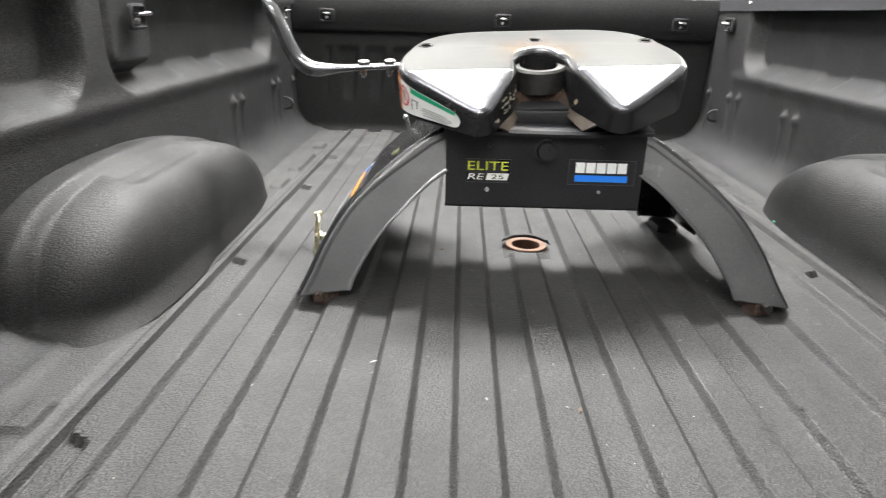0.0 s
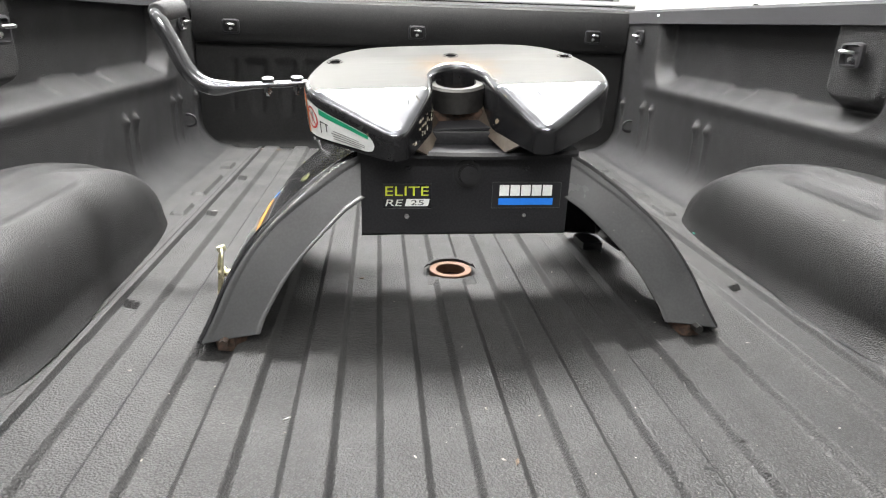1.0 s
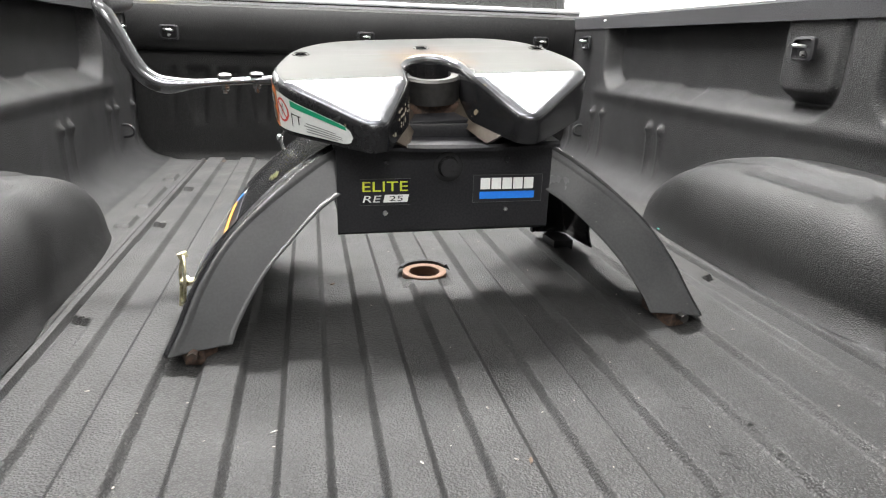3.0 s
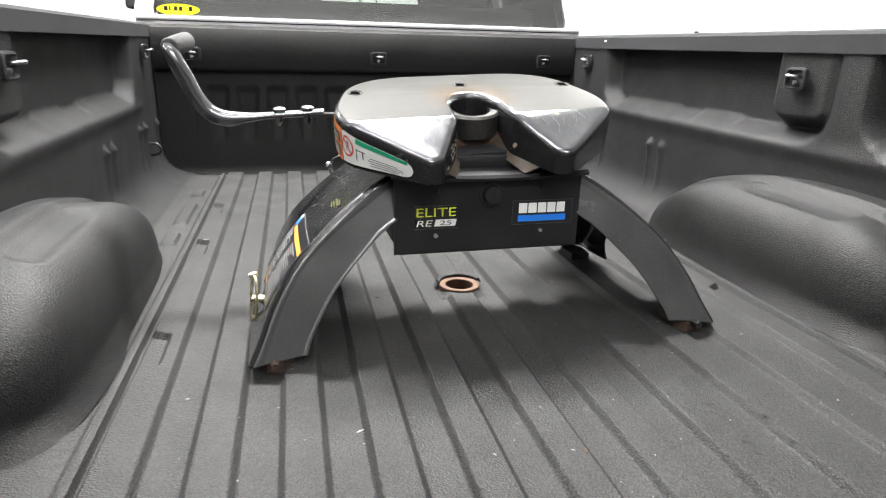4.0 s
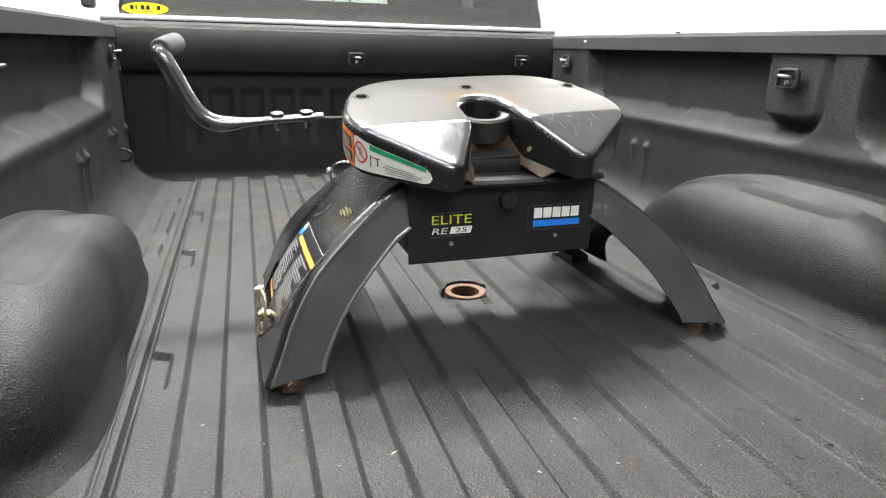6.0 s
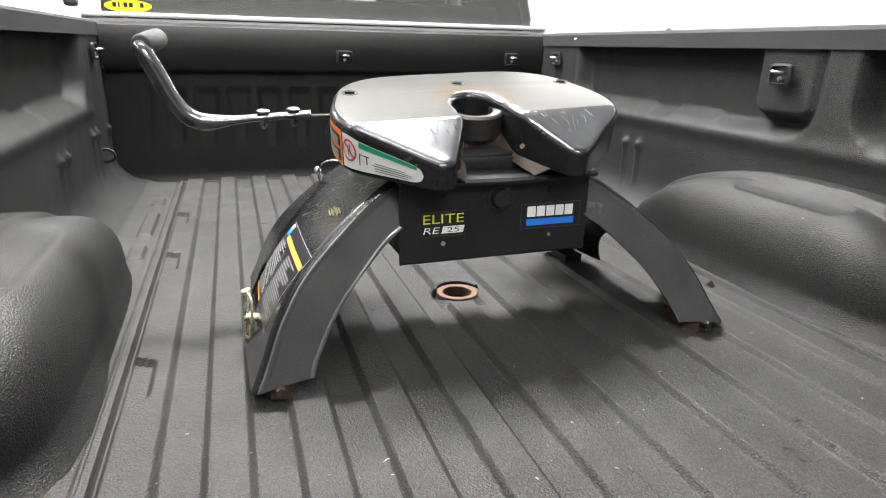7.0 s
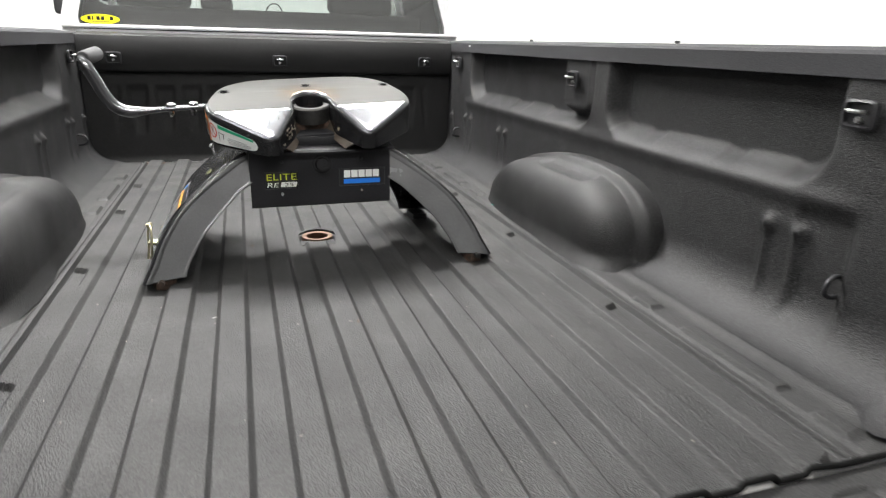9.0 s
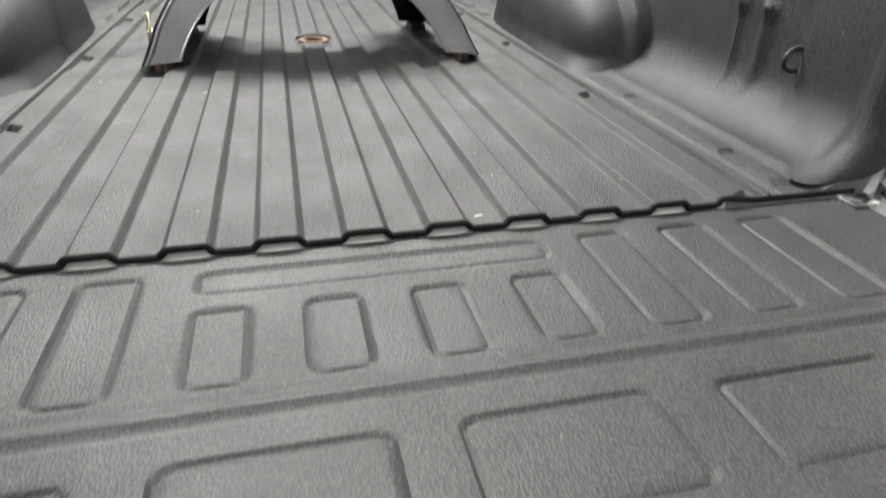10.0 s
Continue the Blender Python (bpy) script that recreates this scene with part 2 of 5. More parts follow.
def worn_plate():
    """Bare worn steel, browned by rust round the throat."""
    m = surface("worn_skid_plate", (0.088, 0.087, 0.084), (0.104, 0.1025, 0.0985), 0.31, 1.0, 130, 0.03, 3, 0.05, 0.001, 0.5, 0.04, aniso=(0.15, 1.0, 1.0))
    nt = m.node_tree
    n, l = nt.nodes, nt.links
    p = n["Principled BSDF"]
    old = p.inputs["Base Color"].links[0].from_socket
    co = n.new("ShaderNodeTexCoord")
    dist = n.new("ShaderNodeVectorMath")
    dist.operation = "DISTANCE"
    dist.inputs[1].default_value = (-0.01, -0.075, 0.42)
    l.new(co.outputs["Object"], dist.inputs[0])
    ns = n.new("ShaderNodeTexNoise")
    ns.inputs["Scale"].default_value, ns.inputs["Detail"].default_value = 22, 6
    l.new(co.outputs["Object"], ns.inputs["Vector"])
    near = n.new("ShaderNodeMapRange")
    near.inputs["From Min"].default_value, near.inputs["From Max"].default_value = 0.04, 0.15
    near.inputs["To Min"].default_value, near.inputs["To Max"].default_value = 0.42, -0.25
    l.new(dist.outputs["Value"], near.inputs["Value"])
    add = n.new("ShaderNodeMath")
    add.operation = "ADD"
    l.new(near.outputs["Result"], add.inputs[0])
    l.new(ns.outputs["Fac"], add.inputs[1])
    st = ramp(n, [(0.60, (0, 0, 0)), (0.95, (0.75, 0.75, 0.75))])
    l.new(add.outputs["Value"], st.inputs["Fac"])
    mx = n.new("ShaderNodeMix")
    mx.data_type = "RGBA"
    l.new(st.outputs["Color"], mx.inputs[0])
    l.new(old, mx.inputs[6])
    mx.inputs[7].default_value = (0.105, 0.070, 0.042, 1)
    # a rubbed red smear towards the front edge
    red = n.new("ShaderNodeVectorMath")
    red.operation = "DISTANCE"
    red.inputs[1].default_value = (-0.128, 0.040, 0.447)
    l.new(co.outputs["Object"], red.inputs[0])
    rm = n.new("ShaderNodeMapRange")
    rm.inputs["From Min"].default_value, rm.inputs["From Max"].default_value = 0.004, 0.035
    rm.inputs["To Min"].default_value, rm.inputs["To Max"].default_value = 0.28, -0.3
    l.new(red.outputs["Value"], rm.inputs["Value"])
    ra = n.new("ShaderNodeMath")
    ra.operation = "ADD"
    l.new(rm.outputs["Result"], ra.inputs[0])
    l.new(ns.outputs["Fac"], ra.inputs[1])
    rs = ramp(n, [(0.55, (0, 0, 0)), (0.85, (0.7, 0.7, 0.7))])
    l.new(ra.outputs["Value"], rs.inputs["Fac"])
    m2 = n.new("ShaderNodeMix")
    m2.data_type = "RGBA"
    l.new(rs.outputs["Color"], m2.inputs[0])
    l.new(mx.outputs[2], m2.inputs[6])
    m2.inputs[7].default_value = (0.25, 0.06, 0.06, 1)
    l.new(m2.outputs[2], p.inputs["Base Color"])
    return m


PLATE_STEEL = worn_plate()


def glass(name, tint, sheen_veil=0.0):
    m = bpy.data.materials.new(name)
    m.use_nodes = True
    n, l = m.node_tree.nodes, m.node_tree.links
    out = n["Material Output"]
    n.remove(n["Principled BSDF"])
    tr, gl, mx, fr = (n.new("ShaderNode" + k) for k in ("BsdfTransparent", "BsdfGlossy", "MixShader", "Fresnel"))
    tr.inputs["Color"].default_value = (*tint, 1)
    gl.inputs["Roughness"].default_value = 0.02
    fr.inputs["IOR"].default_value = 1.45
    l.new(fr.outputs["Fac"], mx.inputs["Fac"])
    l.new(tr.outputs["BSDF"], mx.inputs[1])
    l.new(gl.outputs["BSDF"], mx.inputs[2])
    # pale diffuse veil, painted in for the room's reflection in the pane
    if sheen_veil:
        di, veil = n.new("ShaderNodeBsdfDiffuse"), n.new("ShaderNodeMixShader")
        di.inputs["Color"].default_value = (0.62, 0.63, 0.62, 1)
        veil.inputs["Fac"].default_value = sheen_veil
        l.new(mx.outputs["Shader"], veil.inputs[1])
        l.new(di.outputs["BSDF"], veil.inputs[2])
        l.new(veil.outputs["Shader"], out.inputs["Surface"])
    else:
        l.new(mx.outputs["Shader"], out.inputs["Surface"])
    return m


TINTED = glass("tinted_glass", (0.62, 0.64, 0.63), 0.12)
CLEAR = glass("clear_glass", (0.80, 0.90, 0.86))
LAMP_GLOW = bpy.data.materials.new("lamp_tube")
LAMP_GLOW.use_nodes = True
LAMP_GLOW.node_tree.nodes["Principled BSDF"].inputs["Emission Color"].default_value = (1, 0.98, 0.95, 1)
LAMP_GLOW.node_tree.nodes["Principled BSDF"].inputs["Emission Strength"].default_value = 4.0


# ---- mesh helpers ----
def link(name, bm, material, smooth=35.0):
    me = bpy.data.meshes.new(name)
    bmesh.ops.recalc_face_normals(bm, faces=bm.faces)
    bm.to_mesh(me)
    bm.free()
    if material:
        me.materials.append(material)
    if smooth:
        me.shade_smooth()
        me.set_sharp_from_angle(angle=radians(smooth))
    return new(name, me)


def part(name, bm, material, parent, label="", smooth=35.0):
    ob = link(name, bm, material, smooth)
    ob.parent = parent
    return tagged(ob, label)


def empty(name, m, label, category, group="", kind=""):
    ob = new(name)
    ob.empty_display_size = 0.05
    ob.matrix_world = m
    return tagged(ob, label, category, group, kind)


def block(bm, lo, hi, bevel=0.0, segments=2, m=None):
    vs = bmesh.ops.create_cube(bm, size=1)["verts"]
    for v in vs:
        v.co = Vector([lo[i] + (v.co[i] + 0.5) * (hi[i] - lo[i]) for i in range(3)])
    if bevel:
        es = list({e for v in vs for e in v.link_edges})
        out = bmesh.ops.bevel(bm, geom=es, offset=bevel, segments=segments, profile=0.5, affect="EDGES")
        vs = list({v for f in out["faces"] for v in f.verts} | {v for v in vs if v.is_valid})
    if m is not None:
        bmesh.ops.transform(bm, matrix=m, verts=vs)
    return vs


def rod(bm, a, b, r, r2=None, seg=20, caps=True):
    a, b = Vector(a), Vector(b)
    m = Matrix.Translation((a + b) / 2) @ (b - a).to_track_quat("Z", "Y").to_matrix().to_4x4()
    return bmesh.ops.create_cone(bm, cap_ends=caps, segments=seg, radius1=r, radius2=r if r2 is None else r2,
                                 depth=(b - a).length, matrix=m)["verts"]


def spline(pts, n):
    """n points along a smooth curve through pts."""
    pts = [Vector(p) for p in pts]
    full = [2 * pts[0] - pts[1], *pts, 2 * pts[-1] - pts[-2]]
    out = []
    for k in range(n):
        u = k / (n - 1) * (len(pts) - 1)
        i = min(int(u), len(pts) - 2)
        f = u - i
        a, b, c, d = full[i:i + 4]
        out.append(0.5 * (2 * b + (c - a) * f + (2 * a - 5 * b + 4 * c - d) * f * f + (3 * b - a - 3 * c + d) * f ** 3))
    return out


def tube(bm, pts, r, seg=16, flat=None):
    """A tube along pts. r: one radius or one a point; flat: pairs (sideways, upright) that squash it, a point."""
    rings, up = [], Vector((0, 1, 0.02)).normalized()
    for k, p in enumerate(pts):
        d = (Vector(pts[min(k + 1, len(pts) - 1)]) - Vector(pts[max(k - 1, 0)])).normalized()
        side = d.cross(up)
        side = side.normalized() if side.length > 1e-4 else Vector((1, 0, 0))
        other = side.cross(d).normalized()
        up = other
        rad = r[k] if isinstance(r, (list, tuple)) else r
        fa, fb = flat[k] if flat else (1, 1)
        rings.append([bm.verts.new(Vector(p) + rad * (fa * math.cos(q) * side + fb * math.sin(q) * other))
                      for q in (2 * math.pi * j / seg for j in range(seg))])
    for a, b in zip(rings, rings[1:]):
        for j in range(seg):
            bm.faces.new((a[j], a[(j + 1) % seg], b[(j + 1) % seg], b[j]))
    bm.faces.new(rings[0])
    bm.faces.new(rings[-1][::-1])


def sheet(bm, rows, close=False):
    """A grid of quads through rows of points."""
    vs = [[bm.verts.new(p) for p in r] for r in rows]
    for a, b in zip(vs, vs[1:]):
        for j in range(len(a) - 1):
            bm.faces.new((a[j], a[j + 1], b[j + 1], b[j]))
    return vs


def prism(bm, outline, axis, lo, hi):
    """An outline (two coordinates a point) drawn out along an axis from lo to hi."""
    def at(p, h):
        return {"x": (h, *p), "y": (p[0], h, p[1]), "z": (*p, h)}[axis]
    a = [bm.verts.new(at(p, lo)) for p in outline]
    b = [bm.verts.new(at(p, hi)) for p in outline]
    bm.faces.new(a)
    bm.faces.new(b[::-1])
    for i in range(len(a)):
        j = (i + 1) % len(a)
        bm.faces.new((a[i], a[j], b[j], b[i]))
    return a + b


def step(v, a, b):
    t = min(1, max(0, (v - a) / (b - a)))
    return t * t * (3 - 2 * t)


def rounded(u, v, u0, u1, v0, v1, r):
    """Signed distance to a rounded rectangle, negative inside."""
    a = abs(u - (u0 + u1) / 2) - (u1 - u0) / 2 + r
    b = abs(v - (v0 + v1) / 2) - (v1 - v0) / 2 + r
    return math.hypot(max(a, 0), max(b, 0)) + min(max(a, b), 0) - r


def spread(lo, hi, d):
    n = max(1, round((hi - lo) / d))
    return [lo + (hi - lo) * k / n for k in range(n + 1)]


# ---- the room round the truck ----
def room():
    x0, x1, y0, y1 = -5.2, 7.0, -8.0, 5.7
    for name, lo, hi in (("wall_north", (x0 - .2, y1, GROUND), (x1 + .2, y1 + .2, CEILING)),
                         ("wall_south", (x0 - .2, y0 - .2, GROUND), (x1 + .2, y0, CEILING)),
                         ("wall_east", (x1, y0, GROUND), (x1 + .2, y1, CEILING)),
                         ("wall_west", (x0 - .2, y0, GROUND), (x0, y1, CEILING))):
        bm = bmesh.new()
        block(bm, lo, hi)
        # south and west stay out of view; their grey throws less light back
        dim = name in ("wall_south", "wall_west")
        tagged(link(name, bm, UNSEEN_GREY if dim else ROOM_WHITE), "plain %s painted wall of the vehicle bay" % ("grey" if dim else "white"), "wall", kind="structure")
    bm = bmesh.new()
    block(bm, (x0 - .2, y0 - .2, GROUND - .1), (x1 + .2, y1 + .2, GROUND))
    tagged(link("ground", bm, CONCRETE), "sealed grey concrete ground under the truck", "floor", kind="structure")
    bm = bmesh.new()
    block(bm, (x0 - .2, y0 - .2, CEILING), (x1 + .2, y1 + .2, CEILING + .1))
    tagged(link("ceiling", bm, ROOM_WHITE), "plain white ceiling of the vehicle bay", "ceiling", kind="structure")


room()


def strip_lamp(x, y, span):
    ob = empty("strip_lamp", pose(x, y, LAMP_Z), "long white tube lamp hung under the ceiling", "ceiling lamp", "strip lamps under the ceiling")
    h = span / 2
    bm = bmesh.new()
    block(bm, (-h - 0.03, -0.08, 0.0), (h + 0.03, 0.08, 0.035), 0.01)
    part("housing", bm, ROOM_WHITE, ob)
    for w in (-0.045, 0.045):
        bm = bmesh.new()
        rod(bm, (-h, w, -0.012), (h, w, -0.012), 0.013, seg=12)
        part("tube", bm, LAMP_GLOW, ob, "glowing lamp tube")
    for w in (-h * 0.8, h * 0.8):
        bm = bmesh.new()
        rod(bm, (w, 0, 0.03), (w, 0, CEILING - LAMP_Z), 0.003, seg=6)
        part("wire", bm, CHROME, ob)
    return ob


# fixtures for every strip, the added fill ones included
for lx, ly, span, watts in STRIPS:
    strip_lamp(lx, ly, span)


# ---- the bed: floor ----
REAR, FRONT = -1.24, 1.365
PITCH, SHIFT, LOW = 0.1144, -0.006, -0.0120


def rib_height(x):
    """Flat-topped ribs across the bed floor, their edges rounded by the thick liner."""
    u = abs(((x - SHIFT) / PITCH + 0.5) % 1 - 0.5) * PITCH
    return LOW * step(u, 0.0222, 0.0350)


# far ends of the notches in the outer ribs, and the outer edge of those ribs
TABS = {-1: (-1.265, -0.698, -0.132, 0.440, 0.842), 1: (-1.225, -0.658, -0.088, 0.46, 0.86)}
RIB_EDGE = {-1: 0.6115, 1: 0.5985}


def side_floor(s, c, y):
    """Height of the floor beside the outermost rib: notched rib edge, a thin ridge, the shelf with its pads."""
    notch = max(step(y, e - 0.170, e - 0.122) * (1 - step(y, e - 0.020, e + 0.004)) for e in TABS[s])
    edge = RIB_EDGE[s] - 0.034 * notch
    z = LOW * step(c, edge - 0.0065, edge + 0.0055)
    z -= 0.0045 * step(c, RIB_EDGE[s] - 0.002, RIB_EDGE[s] + 0.004) * (1 - step(c, 0.6175, 0.6225))
    z += 0.0085 * step(c, 0.6190, 0.6240) * (1 - step(c, 0.6330, 0.6380))
    z -= 0.0035 * step(c, 0.6360, 0.6390) * (1 - step(c, 0.6420, 0.6450))
    z += 0.0042 * step(c, 0.6480, 0.6640)
    pads = ((-1.06, -0.80), (-0.70, -0.63), (-1.20, -1.13), (0.42, 0.52), (0.62, 0.86), (0.97, 1.06))
    d = min(rounded(c, y, 0.660, 0.699, a, b, 0.008) for a, b in pads)
    return z + 0.0085 * step(-d, -0.002, 0.005) + 0.0085 * step(c, 0.712, 0.750)


def bed_floor():
    bm = bmesh.new()
    ends = {-1: -0.5660, 1: 0.5520}
    fine = [0.0210 + 0.0012 * k for k in range(13)]
    xs = sorted({round(v, 5) for k in range(-5, 6) for o in [-f for f in fine] + [0.0] + fine
                 for v in [SHIFT + k * PITCH + o] if ends[-1] + 0.001 < v < ends[1] - 0.001} | {ends[-1], ends[1]})
    hole = 0.0502
    xs = sorted({x for x in xs if abs(abs(x) - hole) > 0.0009} | {-hole, hole})
    ys = sorted({y for y in spread(REAR, FRONT, 0.1) if abs(y) > 0.07} | {-hole, hole})
    vs = sheet(bm, [[(x, y, rib_height(x)) for x in xs] for y in ys])
    # a round opening for the socket
    a, b = xs.index(-hole), xs.index(hole)
    k = ys.index(-hole)
    cut = [f for f in bm.faces if abs(f.calc_center_median().x) < hole and abs(f.calc_center_median().y) < hole]
    bmesh.ops.delete(bm, geom=cut, context="FACES_ONLY")
    loop = vs[k][a:b + 1] + vs[k + 1][a:b + 1][::-1]
    rows = []
    for f in (1.0, 0.66, 0.33, 0.0):
        ring = []
        for v in loop + loop[:1]:
            q = Vector((v.co.x, v.co.y)).normalized() * 0.0440
            p = Vector((v.co.x, v.co.y)) * f + q * (1 - f)
            ring.append((p.x, p.y, rib_height(p.x) * f - 0.001 * (1 - f)))
        rows.append(ring)
    sheet(bm, rows)
    # the end of the sheet, a thin lip that turns down
    lip = ((0.0, 0.0), (-0.003, -0.0008), (-0.0045, -0.003), (-0.003, -0.0055), (0.002, -0.006))
    sheet(bm, [[(x, REAR + p, rib_height(x) + q) for x in xs] for p, q in lip])
    for s in (-1, 1):
        first = abs(ends[s])
        cols = [first] + spread(first + 0.003, 0.666, 0.0016) + [0.675, 0.685, 0.693, 0.697, 0.701, 0.712, 0.720, 0.728, 0.736, 0.743, 0.750, 0.760]
        grid = [[(s * c, y, side_floor(s, c, y) if c > first else rib_height(s * c)) for c in cols] for y in spread(REAR, FRONT, 0.006)]
        sheet(bm, grid)
    floor = tagged(link("floor", bm, LINER_FLOOR, 40), "charcoal sprayed-on liner over a ribbed steel bed floor", "bed floor", kind="structure")
    bm = bmesh.new()
    sheet(bm, [[(x, REAR - 0.001, rib_height(x) - 0.004) for x in xs], [(x, REAR - 0.001, -0.030) for x in xs]])
    part("floor_edge", bm, plain("pale_edge", (0.70, 0.70, 0.68), 0.5), floor, "pale painted end of the floor sheet")
    # liner edge bead, blackened in place of the shade at the tailgate gap
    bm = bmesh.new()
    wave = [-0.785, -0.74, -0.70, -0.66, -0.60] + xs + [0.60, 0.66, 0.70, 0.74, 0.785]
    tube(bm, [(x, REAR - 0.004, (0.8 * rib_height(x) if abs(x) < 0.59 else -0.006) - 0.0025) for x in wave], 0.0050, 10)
    part("edge_shade_bead", bm, EDGE_SHADE, floor, "dark rounded liner edge, blackened to stand for its shade", smooth=60)
    return floor


FLOOR = bed_floor()


# ---- the bed: side walls ----
WALL_X = 0.848
POCKETS = ((-0.056, 1.06), (-0.915, -0.125))
BEADS = ((1.30, 0.215), (1.10, 0.222), (1.02, 0.225), (0.675, 0.215), (0.605, 0.215), (-0.80, 0.226), (-0.875, 0.226))


def wall_x(y, z):
    r = 0.105
    x = WALL_X if z >= r else WALL_X - r + math.sqrt(max(0, r * r - (r - z) ** 2))
    x -= 0.007 * math.exp(-((z - 0.285) / 0.022) ** 2) * step(1.15 - y, 0, 0.1) * step(y + 1.02, 0, 0.1)
    d = min(rounded(y, z, a, b, 0.292, 0.90, 0.10) for a, b in POCKETS)
    deep = 0.056 * step(-d, 0.0, 0.046)
    # the bracket that carries the middle anchor stands in the pocket, its corners well rounded
    d = rounded(y, z, -0.030, 0.150, 0.352, 0.90, 0.035)
    x += deep * (1 - 0.92 * step(-d, -0.024, 0.014))
    # low pads on the sloping sill of the pockets
    for a, b in ((0.30, 0.48), (0.60, 0.95), (-0.30, -0.17), (-0.60, -0.36), (-0.80, -0.66)):
        d = rounded(y, z, a, b, 0.312, 0.336, 0.010)
        x -= 0.008 * step(-d, -0.010, 0.006)
    for yc, top in BEADS:
        w = math.exp(-((y - yc) / 0.0095) ** 2) * (1 - step(z, top - 0.012, top + 0.008)) * step(z, 0.05, 0.10)
        x -= 0.0080 * w + 0.009 * math.exp(-((y - yc) ** 2 + (z - top + 0.012) ** 2) / 0.00030)
    # a wide shallow swage behind the arch
    w = (1 - step(abs(y + 0.93), 0.045, 0.07)) * step(z, 0.02, 0.06) * (1 - step(z, 0.24, 0.29))
    x += 0.010 * w
    # the rear end turns in to the gate post
    x -= (0.045 - 0.018 * step(z, 0.15, 0.45)) * step(-y, 1.135, 1.20)
    return x


def side_wall(s):
    name = "wall_left" if s < 0 else "wall_right"
    bm = bmesh.new()
    zs = [0.105 * (1 - math.cos(k / 9 * math.pi / 2)) for k in range(10)] + spread(0.113, 0.190, 0.012) + spread(0.196, 0.385, 0.0055) + spread(0.395, 0.53, 0.02)
    rows = [[(s * wall_x(y, z), y, z + 0.0015) for z in zs] for y in spread(REAR + 0.03, FRONT + 0.01, 0.0065)]
    sheet(bm, rows)
    # outer skin and ends close the wall to a body
    out = 1.0
    yr, yf = REAR + 0.03, FRONT + 0.01
    sheet(bm, [[(s * out, yr, -0.02), (s * out, yr, 0.53)], [(s * out, yf, -0.02), (s * out, yf, 0.53)]])
    # rounded turn of the liner at the rear end
    turn = [(0.0, 0.0), (0.003, -0.008), (0.010, -0.016), (0.024, -0.0205), (0.060, -0.0215), (0.090, -0.0215)]
    sheet(bm, [[(s * (wall_x(yr, z) + a), yr + b, z + 0.0015) for z in zs] for a, b in turn])
    w = tagged(link(name, bm, LINER_SIDE, 40), "charcoal sprayed-on liner over the pressed inner bed side", "bed wall", kind="structure")
    bm = bmesh.new()
    outline = [(0.843, 0.512), (0.842, 0.552), (0.848, 0.559), (0.93, 0.566), (0.985, 0.560), (0.995, 0.545), (0.995, 0.508), (0.985, 0.508), (0.91, 0.516), (0.85, 0.516)]
    vs = prism(bm, [(s * a, b) for a, b in outline], "y", REAR + 0.02, 1.375)
    part("rail_cap", bm, RAIL, w, "dark grey plastic cap along the bed rail")
    bm = bmesh.new()
    block(bm, (s * 1.0 if s > 0 else -1.06, REAR + 0.0, GROUND + 0.35), (1.06 if s > 0 else -1.0, 1.37, 0.505), 0.02)
    part("outer_side", bm, WHITE_PAINT, w, "white painted outer bed side")
    bm = bmesh.new()
    prism(bm, [(s * 0.835, -0.03), (s * 0.868, 0.10), (s * 0.868, 0.51), (s * 1.0, 0.51), (s * 1.0, -0.12), (s * 0.80, -0.12)], "y", REAR - 0.006, REAR + 0.02)
    jamb = part("rear_jamb", bm, WHITE_PAINT, w, "white painted rear jamb")
    bm = bmesh.new()
    block(bm, (min(s * 0.745, s * 0.835), REAR - 0.052, -0.016), (max(s * 0.745, s * 0.835), REAR - 0.012, -0.009), 0.003)
    block(bm, (min(s * 0.828, s * 0.836), REAR - 0.060, -0.016), (max(s * 0.828, s * 0.836), REAR - 0.006, 0.045), 0.003)
    rod(bm, (s * 0.815, REAR - 0.032, 0.018), (s * 0.845, REAR - 0.032, 0.018), 0.012)
    part("hinge", bm, CHROME, jamb, "bright tailgate hinge")
    return w


WALLS = {s: side_wall(s) for s in (-1, 1)}


